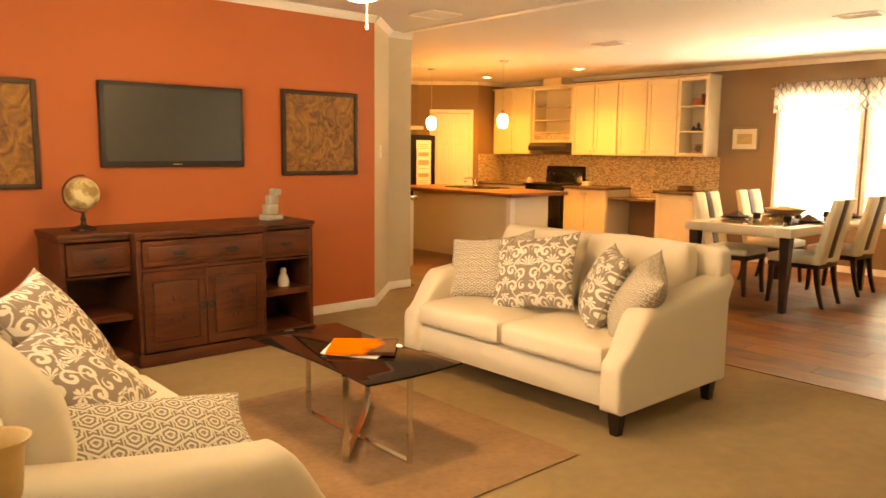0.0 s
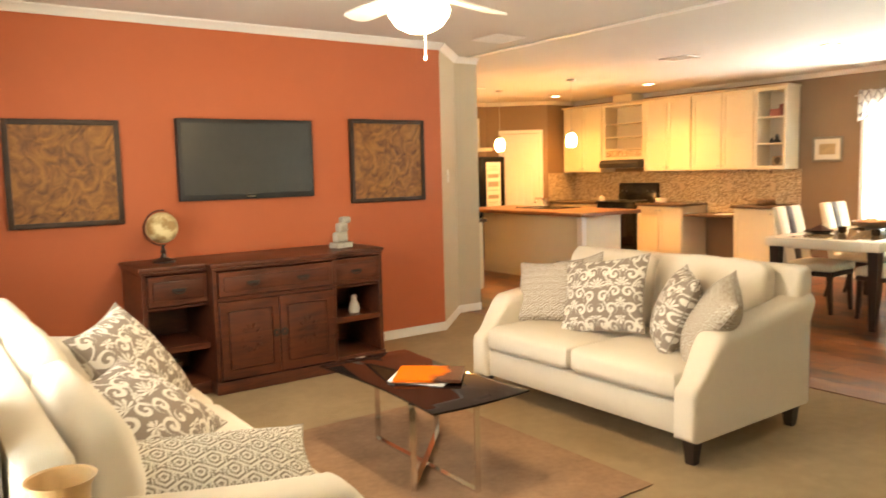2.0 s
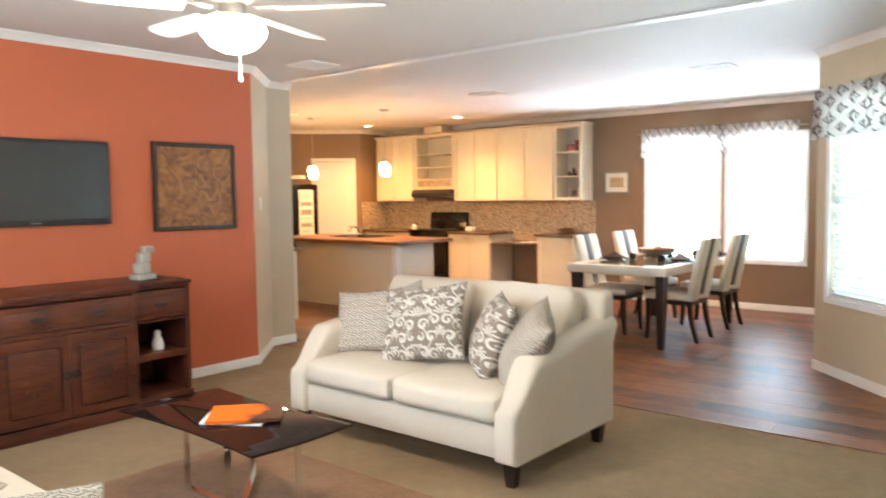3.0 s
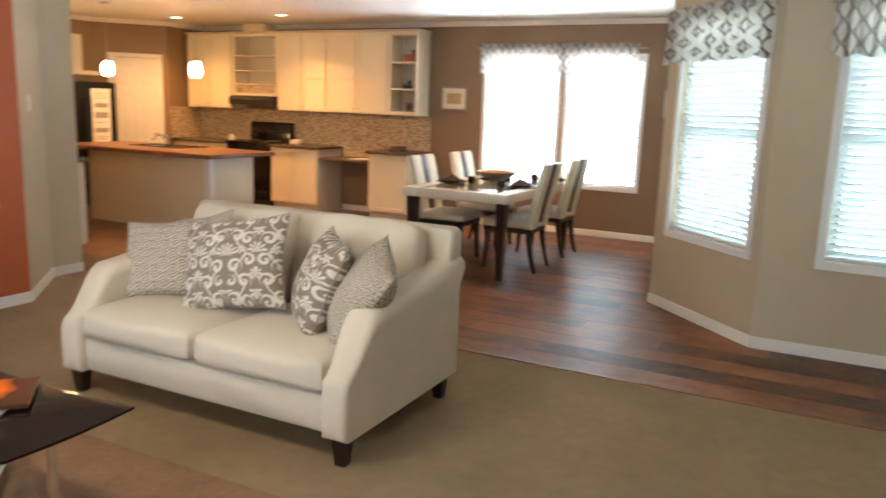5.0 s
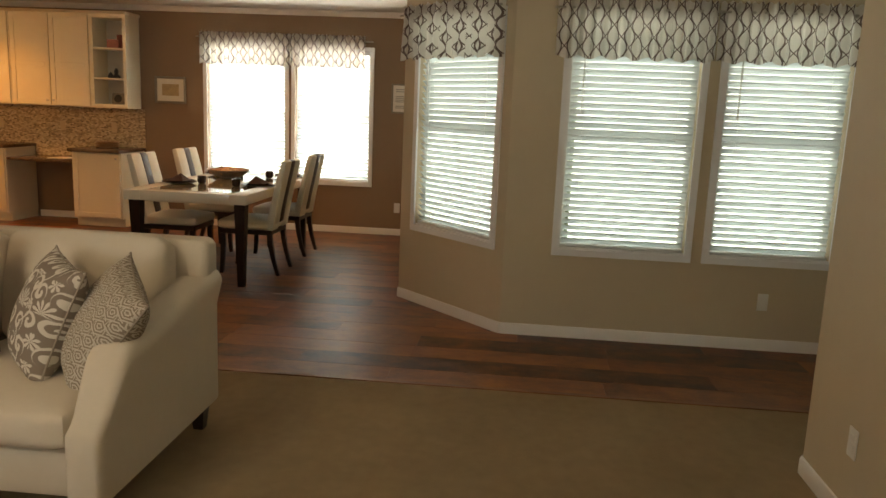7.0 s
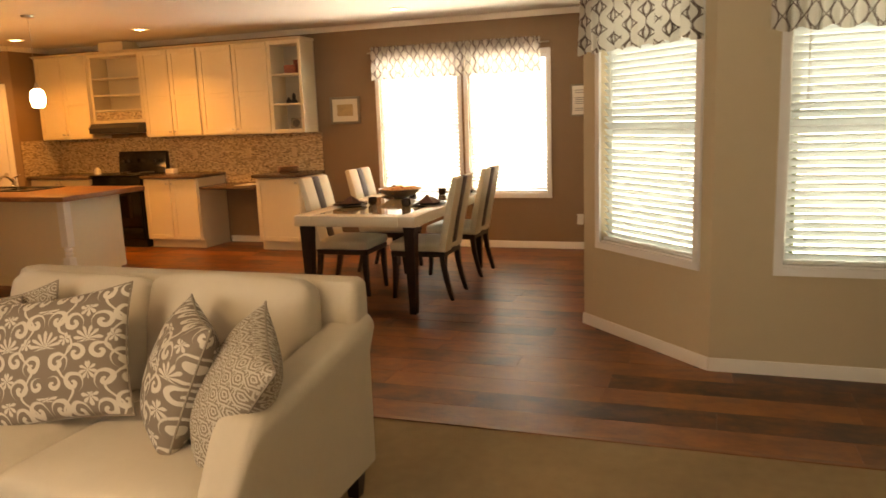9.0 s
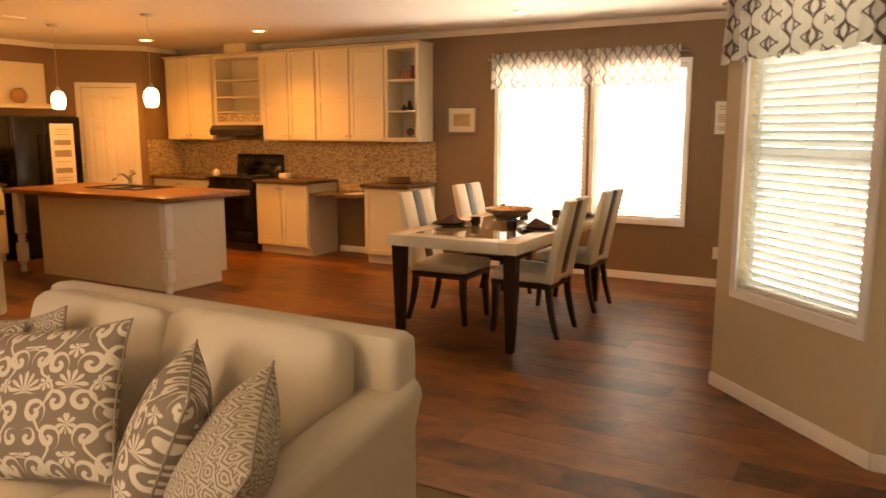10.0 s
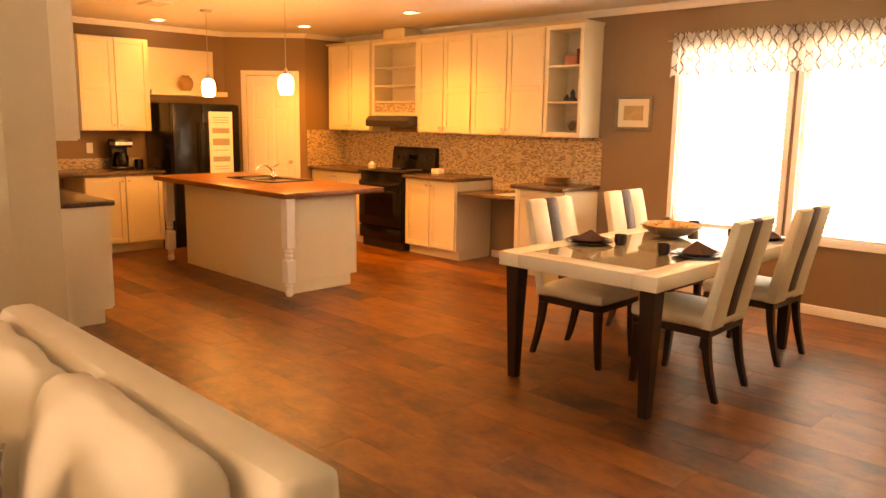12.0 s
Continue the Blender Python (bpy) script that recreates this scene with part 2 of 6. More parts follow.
def prism(bm, outline, axis, a, b, bevel=0.0, seg=3):
    """An outline of 2D points, drawn out along an axis from a to b."""
    def at(p, q):
        return {"x": (q, p[0], p[1]), "y": (p[0], q, p[1]), "z": (p[0], p[1], q)}[axis]
    lo, hi = [bm.verts.new(at(p, a)) for p in outline], [bm.verts.new(at(p, b)) for p in outline]
    faces = [bm.faces.new(lo), bm.faces.new(hi)]
    n = len(outline)
    for i in range(n):
        faces.append(bm.faces.new((lo[i], lo[(i + 1) % n], hi[(i + 1) % n], hi[i])))
    bmesh.ops.recalc_face_normals(bm, faces=faces)
    if bevel:
        edges = [e for f in faces[:2] for e in f.edges]
        bmesh.ops.bevel(bm, geom=edges, offset=bevel, segments=seg, affect="EDGES", profile=0.5)
    return bm


def bar(bm, p, q, r, seg=8):
    """A round bar between two points."""
    p, q = Vector(p), Vector(q)
    m = Matrix.Translation((p + q) / 2) @ (q - p).to_track_quat("Z", "Y").to_matrix().to_4x4()
    bmesh.ops.create_cone(bm, cap_ends=True, segments=seg, radius1=r, radius2=r, depth=(q - p).length, matrix=m)
    return bm


def mesh_of(name, bm, material, smooth=True):
    me = bpy.data.meshes.new(name)
    bm.to_mesh(me)
    bm.free()
    me.materials.append(material)
    if smooth:
        me.polygons.foreach_set("use_smooth", [True] * len(me.polygons))
        me.set_sharp_from_angle(angle=radians(38))
    return me


def part(name, bm, material, parent=None, label="", smooth=True):
    ob = new(name, mesh_of(name, bm, material, smooth))
    ob.parent = parent
    if label:
        tagged(ob, label)
    return ob


def thing(name, label, category, x=0.0, y=0.0, z=0.0, turn=0.0, group=""):
    ob = new(name)
    ob.empty_display_size = 0.1
    ob.matrix_basis = pose(x, y, z, 0, 0, turn)
    return tagged(ob, label, category, group)


def structure(name, bm, material, label="", category=""):
    ob = part(name, bm, material)
    return tagged(ob, label, category, kind="structure")


def along(p, q):
    """The pose of a wall's own frame: u from p to q is x, z is up."""
    d = Vector((q[0] - p[0], q[1] - p[1], 0))
    return Matrix.Translation((p[0], p[1], 0)) @ Matrix.Rotation(math.atan2(d.y, d.x), 4, "Z"), d.length


TOP = 2.57


def wall(name, p, q, material, label, holes=(), side=-1, thick=0.12, z1=TOP):
    """A wall whose room face runs from p to q; its thickness lies on the right (side -1) or left (+1) of that way."""
    m, length = along(p, q)
    bm = bmesh.new()
    y0, y1 = (-thick, 0) if side < 0 else (0, thick)
    u = 0.0
    for a, b, lo, hi in sorted(holes):
        if a > u:
            box(bm, u, a, y0, y1, 0, z1)
        box(bm, a, b, y0, y1, 0, lo)
        box(bm, a, b, y0, y1, hi, z1)
        u = b
    box(bm, u, length, y0, y1, 0, z1)
    ob = structure(name, bm, material, label, "wall")
    ob.matrix_basis = m
    return ob


def moulding(name, p, q, outline, label, side=-1, start=0.0, end=0.0):
    """A moulding along a wall's room face: the outline is (out from the wall, height)."""
    m, length = along(p, q)
    bm = bmesh.new()
    prism(bm, [(o * -side, h) for o, h in outline], "x", start, length + end)
    ob = structure(name, bm, TRIM, label, "trim")
    ob.matrix_basis = m
    return ob


CROWN = [(0.002, TOP - 0.002), (0.002, TOP - 0.062), (0.010, TOP - 0.062), (0.017, TOP - 0.045), (0.038, TOP - 0.022), (0.048, TOP - 0.014), (0.050, TOP - 0.002)]
BASE = [(0.002, 0.0), (0.014, 0.0), (0.014, 0.06), (0.009, 0.075), (0.002, 0.078)]

# ---- the shell ----
P_RED0, P_RED1, P_PIER, P_END = (0.37, 5.62), (4.21, 5.62), (4.80, 6.19), (5.085, 6.19)
X_K, Y_B = 9.812, 10.15
BAY_A, BAY_B = (6.87, 1.785), (6.01, 0.95)
Y_S = -2.1
wall("wall_red", P_RED0, P_RED1, RED, "terracotta orange painted accent wall of the living room", side=1)
wall("wall_pier", P_RED1, P_PIER, BEIGE, "beige angled wall beside the red wall", side=1)
wall("wall_pier_face", P_PIER, P_END, BEIGE, "beige end of the partition wall", side=1)
wall("wall_partition", (5.06, 6.313), (5.06, Y_B), BEIGE, "beige partition wall behind kitchen cabinets", side=1, thick=0.11)
wall("wall_kitchen_back", (5.06, Y_B), (8.43, Y_B), TAUPE, "brown painted kitchen wall behind the refrigerator", side=1)
wall("wall_pantry", (8.43, Y_B), (9.16, 9.42), TAUPE, "brown angled pantry wall with a white door", holes=[(0.28, 0.89, 0.0, 2.04)], side=1)
wall("wall_return", (9.16, 9.42), (X_K, 9.42), TAUPE, "brown short return wall beside the cabinets", side=1)
wall("wall_dining", (X_K, 9.54), (X_K, 1.68), TAUPE, "taupe painted wall of kitchen and dining area", holes=[(9.54 - 4.58, 9.54 - 3.63, 0.61, 2.13), (9.54 - 3.51, 9.54 - 2.62, 0.61, 2.13)], side=1, thick=0.14)
wall("wall_porch", (X_K, 1.80), BAY_A, BEIGE, "beige wall of the porch corner", side=1)
wall("wall_bay", BAY_A, BAY_B, BEIGE, "beige angled wall with a blind-covered window", holes=[(0.195, 1.07, 0.615, 2.13)], side=1)
wall("wall_window", BAY_B, (6.01, Y_S), BEIGE, "beige wall with two blind-covered windows", holes=[(0.365, 1.19, 0.615, 2.13), (1.35, 2.115, 0.615, 2.13)], side=1)
wall("wall_south", (6.01, Y_S), (4.72, Y_S), BEIGE, "plain beige wall", side=1)
wall("wall_stub", (4.72, Y_S), (4.72, -0.95), BEIGE, "plain beige wall end", side=1)
wall("wall_near_angle", (4.72, -0.95), (4.18, -0.41), BEIGE, "beige angled wall end", side=1)
wall("wall_near", (4.18, -0.41), (-0.6, -0.41), BEIGE, "beige wall with a low outlet", side=1)
wall("wall_entry", (-0.6, -0.41), (-0.6, 0.98), BEIGE, "beige entry wall", side=1)
wall("wall_entry_angle", (-0.6, 0.98), (0.37, 1.95), BEIGE, "beige angled wall with a bright window", holes=[(0.31, 1.31, 0.61, 2.13)], side=1)
wall("wall_left", (0.37, 1.95), P_RED0, BEIGE, "beige wall behind the long sofa with a window", holes=[(0.40, 2.10, 0.61, 2.13)], side=1)

CROWN_RUNS = [(P_RED0, P_RED1), (P_RED1, P_PIER), (P_PIER, P_END), ((5.06, Y_B), (8.43, Y_B)), ((8.43, Y_B), (9.16, 9.42)), ((9.16, 9.42), (X_K, 9.42)),
              ((X_K, 9.42), (X_K, 1.80)), (BAY_A, BAY_B), (BAY_B, (6.01, Y_S)), ((4.72, -0.95), (4.18, -0.41)), ((4.18, -0.41), (-0.6, -0.41)), ((0.37, 1.95), P_RED0)]
for i, (p, q) in enumerate(CROWN_RUNS):
    moulding("crown_trim", p, q, CROWN, "white crown moulding under the ceiling", side=1)
BASE_RUNS = [(P_RED0, P_RED1), (P_RED1, P_PIER), (P_PIER, P_END), ((X_K, 6.75), (X_K, 5.99)), ((X_K, 5.36), (X_K, 1.80)), (BAY_A, BAY_B), (BAY_B, (6.01, Y_S)),
             ((4.72, -0.95), (4.18, -0.41)), ((4.18, -0.41), (-0.6, -0.41)), ((0.37, 1.95), P_RED0), ((9.03, 9.55), (9.16, 9.42))]
for p, q in BASE_RUNS:
    moulding("baseboard", p, q, BASE, "white baseboard at the foot of the wall", side=1)

bm = bmesh.new()
box(bm, -0.8, 10.0, Y_S - 0.2, 10.4, TOP, TOP + 0.1)
ceiling = structure("ceiling", bm, CEIL, "white textured flat ceiling", "ceiling")
bm = bmesh.new()
box(bm, 4.92, 5.0, Y_S, 6.17, TOP - 0.012, TOP - 0.001, 0.003, 1)
structure("ceiling_trim", bm, TRIM, "white batten along the ceiling seam", "trim")
bm = bmesh.new()
prism(bm, [(-0.65, -0.46), (4.16, -0.46), (4.67, -0.97), (4.67, Y_S - 0.05), (4.92, Y_S - 0.05), (4.92, 6.24), (4.78, 6.24), (4.19, 5.67), (0.32, 5.67), (0.32, 1.97), (-0.65, 1.0)], "z", -0.12, 0.0)
structure("floor_carpet", bm, CARPET, "beige short-pile carpet", "floor")
bm = bmesh.new()
prism(bm, [(4.921, Y_S - 0.05), (6.06, Y_S - 0.05), (6.06, 0.93), (6.88, 1.75), (9.86, 1.75), (9.86, 9.47), (9.18, 9.47), (8.45, 10.2), (5.01, 10.2), (5.01, 6.24), (4.921, 6.24)], "z", -0.12, -0.012)
floor = structure("floor", bm, BLACKMATTE, "dark walnut plank floor", "floor")
bm = bmesh.new()
box(bm, 4.90, 4.935, -2.0, 6.17, -0.002, 0.006, 0.002, 1)
structure("floor_trim", bm, BUTCHER, "narrow brown strip between carpet and planks", "trim")
bm = bmesh.new()
box(bm, -400, 400, -400, 400, -0.75, -0.6)
structure("ground", bm, mat("ground_grass", (0.07, 0.10, 0.035), 0.9, noise_scale=0.8, vary=0.4), "grass and gravel ground outside", "ground")

# ---- windows, blinds, valances ----
def trellis_material():
    m = mat("trellis_fabric", (0.7, 0.68, 0.63), 0.9, spec=0.15)
    nt = m.node_tree
    co, x, y, z = axes(m)
    # chains of upright ovals, and a second set half a step aside that links them
    nearest = None
    for shift, phase in ((0.0, 0.0), (0.05, math.pi / 2)):
        sway = math_node(nt, "MULTIPLY", math_node(nt, "SINE", math_node(nt, "MULTIPLY_ADD", z, 2 * math.pi / 0.27, phase)), 0.033)
        for kind in ("SUBTRACT", "ADD"):
            d = math_node(nt, "PINGPONG", math_node(nt, "ADD", math_node(nt, kind, x, sway), 2.0 + shift), 0.05)
            nearest = d if nearest is None else math_node(nt, "MINIMUM", nearest, d)
    line = math_node(nt, "LESS_THAN", nearest, 0.0034)
    two_tone(m, line, (0.82, 0.79, 0.74), (0.20, 0.15, 0.135))
    b = nt.nodes["Principled BSDF"]
    mixed = b.inputs["Base Color"].links[0].from_socket
    tr = nt.nodes.new("ShaderNodeBsdfTranslucent")
    nt.links.new(mixed, tr.inputs[0])
    mx = nt.nodes.new("ShaderNodeMixShader")
    mx.inputs[0].default_value = 0.5
    nt.links.new(b.outputs[0], mx.inputs[1])
    nt.links.new(tr.outputs[0], mx.inputs[2])
    nt.links.new(mx.outputs[0], nt.nodes["Material Output"].inputs["Surface"])
    return m


TRELLIS = trellis_material()


def thin_slat_material():
    """White vinyl, thin enough for daylight to glow through."""
    m = mat("thin_vinyl_slat", (0.80, 0.84, 0.85), 0.45, noise_scale=6, vary=0.05)
    nt = m.node_tree
    tr = node(nt, "ShaderNodeBsdfTranslucent", Color=(0.78, 0.86, 0.86, 1))
    mx = node(nt, "ShaderNodeMixShader", Fac=0.26)
    nt.links.new(nt.nodes["Principled BSDF"].outputs[0], mx.inputs[1])
    nt.links.new(tr.outputs[0], mx.inputs[2])
    nt.links.new(mx.outputs[0], nt.nodes["Material Output"].inputs["Surface"])
    return m


SLAT_THIN = thin_slat_material()


def slat_mesh(w):
    bm = bmesh.new()
    pts = [(-0.025, 0.0), (0.0, 0.004), (0.025, 0.0), (0.025, -0.0022), (0.0, 0.0018), (-0.025, -0.0022)]
    prism(bm, pts, "x", 0.0, w)
    return mesh_of("slat", bm, SLAT_THIN, False)


count = [0]


def window_unit(m, u0, u1, z0=0.61, z1=2.13, tilt=47, thick=0.12, casing=0.045, raised=False):
    """A sash window with its casing and a slatted blind, in the wall's own frame (room side is -y)."""
    count[0] += 1
    bm = bmesh.new()
    for a, b, lo, hi in ((u0 - casing, u0, z0 - casing, z1 + casing), (u1, u1 + casing, z0 - casing, z1 + casing), (u0, u1, z0 - casing, z0), (u0, u1, z1, z1 + casing)):
        box(bm, a, b, -0.018, -0.001, lo, hi)
    win = structure("window_%d" % count[0], bm, VINYL, "white vinyl sash window with white casing", "window")
    win.matrix_basis = m
    bm = bmesh.new()
    for a, b, lo, hi in ((u0, u0 + 0.035, z0, z1), (u1 - 0.035, u1, z0, z1), (u0 + 0.035, u1 - 0.035, z0, z0 + 0.04), (u0 + 0.035, u1 - 0.035, z1 - 0.035, z1)):
        box(bm, a, b, thick - 0.055, thick - 0.005, lo, hi)
    part("window_frame", bm, VINYL, win)
    zm = (z0 + z1) / 2
    part("meeting_rail", boxed(u0 + 0.035, u1 - 0.035, thick - 0.06, thick - 0.015, zm - 0.02, zm + 0.02, bevel=0.003, seg=1), VINYL, win)
    part("window_sill", boxed(u0, u1, 0.0, thick - 0.056, z0, z0 + 0.012), VINYL, win)
    for lo, hi in ((z0 + 0.04, zm - 0.02), (zm + 0.02, z1 - 0.035)):
        pane = part("pane", boxed(u0 + 0.035, u1 - 0.035, thick - 0.036, thick - 0.032, lo, hi), GLASS, win)
        pane.visible_shadow = False
    blind = thing("window_blind", "white slatted blind %s in a window" % ("drawn up" if raised else "lowered with tilted slats"), "blind", group="window blinds")
    blind.matrix_basis = m @ Matrix.Translation((u0, 0.032, z0))
    w = u1 - u0 - 0.02
    up = z1 - z0 - 0.24 if raised else 0.0
    part("headrail", boxed(0.01, 0.01 + w, -0.024, 0.026, z1 - z0 - 0.05, z1 - z0 - 0.002, bevel=0.003, seg=1), SLAT, blind)
    part("bottom_rail", boxed(0.012, 0.008 + w, -0.022, 0.022, 0.016 + up, 0.034 + up, bevel=0.003, seg=1), SLAT, blind)
    me = slat_mesh(w - 0.006)
    n = int((z1 - z0 - 0.1) / 0.0425)
    for i in range(n):
        s = new("slat", me)
        s.parent = blind
        s.matrix_basis = pose(0.013, 0.0, 0.058 + up + i * (0.0038 if raised else 0.0425), -tilt + (0 if raised else random.uniform(-2, 2)), 0, 0)
    for f in (0.13, 0.87):
        part("cord", bar(bmesh.new(), (w * f, -0.024, 0.02 + up), (w * f, -0.024, z1 - z0 - 0.03), 0.0016, 5), SLAT, blind)
    part("tilt_wand", bar(bmesh.new(), (0.09, -0.03, z1 - z0 - 0.62), (0.09, -0.028, z1 - z0 - 0.05), 0.0042, 6), WHITEPLASTIC, blind)
    return win


def valance(m, u0, u1, z0, z1, name_label, rod_out=0.0):
    th = thing("valance", name_label, "valance", group="window valances")
    th.matrix_basis = m @ Matrix.Translation((u0, 0, z0))
    w, h = u1 - u0, z1 - z0
    bm = bmesh.new()
    n, k = max(24, int(w * 95)), 7
    rows = []
    waves = int(w / 0.07)
    ph = random.uniform(0, 6)
    for j in range(k + 1):
        f = j / k
        row = []
        for i in range(n + 1):
            u = i / n
            amp = 0.024 * (1 - 0.45 * f)
            out = -0.085 - amp * math.sin(2 * math.pi * waves * u + ph + 0.8 * math.sin(9 * u)) - 0.006 * math.sin(31 * u + 4 * f)
            edge = min(u, 1 - u) * w
            if edge < 0.03:
                out *= 0.35 + 0.65 * edge / 0.03
            sag = 0.012 * math.sin(waves * 2 * math.pi * u * 0.5 + ph) * (1 - f)
            row.append(bm.verts.new((u * w, out, f * h + sag + (0.01 * math.sin(waves * 6.3 * u * 1.7) if j == k else 0))))
        rows.append(row)
    for a, b in zip(rows, rows[1:]):
        for i in range(n):
            bm.faces.new((a[i], a[i + 1], b[i + 1], b[i]))
    bmesh.ops.solidify(bm, geom=bm.faces[:], thickness=0.003)
    part("fabric", bm, TRELLIS, th)
    bm = bar(bmesh.new(), (-0.02, -0.07, h * 0.84), (w + rod_out, -0.07, h * 0.84), 0.008)
    bar(bm, (0.02, -0.07, h * 0.84), (0.02, -0.002, h * 0.84), 0.006)
    bar(bm, (w - 0.02, -0.07, h * 0.84), (w - 0.02, -0.002, h * 0.84), 0.006)
    part("curtain_rod", bm, NICKEL, th)
    return th


M_DIN = along((X_K, 9.54), (X_K, 1.68))[0]
M_BAY = along(BAY_A, BAY_B)[0]
M_WIN = along(BAY_B, (6.01, Y_S))[0]
M_ENT = along((-0.6, 0.98), (0.37, 1.95))[0]
M_LEFT = along((0.37, 1.95), P_RED0)[0]
window_unit(M_DIN, 9.54 - 4.58, 9.54 - 3.63, thick=0.14)
window_unit(M_DIN, 9.54 - 3.51, 9.54 - 2.62, thick=0.14)
window_unit(M_BAY, 0.195, 1.07, 0.615)
window_unit(M_WIN, 0.365, 1.19, 0.615)
window_unit(M_WIN, 1.35, 2.115, 0.615)
window_unit(M_ENT, 0.31, 1.31)
window_unit(M_LEFT, 0.40, 2.10, tilt=0, raised=True)
VAL = "short gathered white valance with dark trellis pattern"
valance(M_DIN, 9.54 - 4.66, 9.54 - 3.57, 1.93, 2.29, VAL)
valance(M_DIN, 9.54 - 3.57, 9.54 - 2.68, 1.93, 2.29, VAL, 0.1)
valance(M_BAY, 0.04, 1.13, 1.86, 2.24, VAL)
valance(M_WIN, 0.26, 1.25, 1.86, 2.22, VAL)
valance(M_WIN, 1.26, 2.17, 1.86, 2.22, VAL)
valance(M_LEFT, 0.25, 2.25, 1.9, 2.26, VAL)

# ---- sofas ----
def smooth_box(x0, x1, y0, y1, z0, z1, r, puff=0.0, cuts=7):
    """A cushion: a bevelled box whose broad faces swell a little."""
    bm = boxed(x0, x1, y0, y1, z0, z1)
    bmesh.ops.subdivide_edges(bm, edges=bm.edges[:], cuts=cuts, use_grid_fill=True)
    c, hx, hy, hz = Vector(((x0 + x1) / 2, (y0 + y1) / 2, (z0 + z1) / 2)), (x1 - x0) / 2, (y1 - y0) / 2, (z1 - z0) / 2
    for v in bm.verts:
        d = v.co - c
        q = Vector((max(-hx + r, min(hx - r, d.x)), max(-hy + r, min(hy - r, d.y)), max(-hz + r, min(hz - r, d.z))))
        off = d - q
        if off.length > 1e-6:
            off = off.normalized() * r
        a, b, e = d.x / hx, d.y / hy, d.z / hz
        swell = Vector((puff * a * (1 - b * b) * (1 - e * e), puff * b * (1 - a * a) * (1 - e * e), puff * e * (1 - a * a) * (1 - b * b)))
        v.co = c + q + off + swell
    return bm


def bent(bm, m):
    bmesh.ops.transform(bm, matrix=m, verts=bm.verts[:])
    return bm


def arm_height(x):
    """The arm's swept top line: low at the front, an S up to the hump, then a slow rise to the back."""
    if x < 0.02:
        return 0.375 + 0.9 * x
    if x < 0.26:
        f = (x - 0.02) / 0.24
        return 0.393 + 0.245 * (f * f * (3 - 2 * f)) + 0.025 * math.sin(math.pi * f)
    f = (x - 0.26) / 0.79
    return 0.638 + 0.117 * f - 0.008 * math.sin(math.pi * f)


def sofa_arm(side, width):
    """A loft from front to back; the top is rounded and rolls a little outwards."""
    bm = bmesh.new()
    rings = []
    for x in [0.0, 0.006, 0.02] + [0.02 + 0.03 * i for i in range(1, 34)] + [1.035, 1.045]:
        edge = min(x, 1.045 - x)
        inset = 0.018 * (1 - min(1.0, edge / 0.02)) ** 2
        top = arm_height(x) - inset
        roll = 0.034 * min(1.0, max(0.0, (x - 0.06) / 0.2))
        r = 0.035 + 0.026 * min(1.0, max(0.0, (x - 0.04) / 0.22))
        y0, y1 = inset - roll * 0.75, 0.128 - inset + roll * 0.8
        pts = [(inset, 0.125 + inset), (inset, top - 0.17), (y0, top - r)]
        for k in range(1, 8):
            ang = math.pi - math.pi * k / 8
            cy = y0 + r if ang > math.pi / 2 else y1 - r
            pts.append((cy + r * math.cos(ang), top - r + r * math.sin(ang)))
        pts += [(y1, top - r), (0.128 - inset, top - 0.17), (0.128 - inset, 0.125 + inset)]
        ring = []
        for y, z in pts:
            z = max(z, 0.125 + inset)
            ring.append(bm.verts.new((x, y if side == 0 else width - y, z)))
        rings.append(ring)
    for a, b in zip(rings, rings[1:]):
        for i in range(len(a)):
            bm.faces.new((a[i], a[(i + 1) % len(a)], b[(i + 1) % len(a)], b[i]))
    bm.faces.new(rings[0])
    bm.faces.new(rings[-1])
    bmesh.ops.recalc_face_normals(bm, faces=bm.faces[:])
    return bm


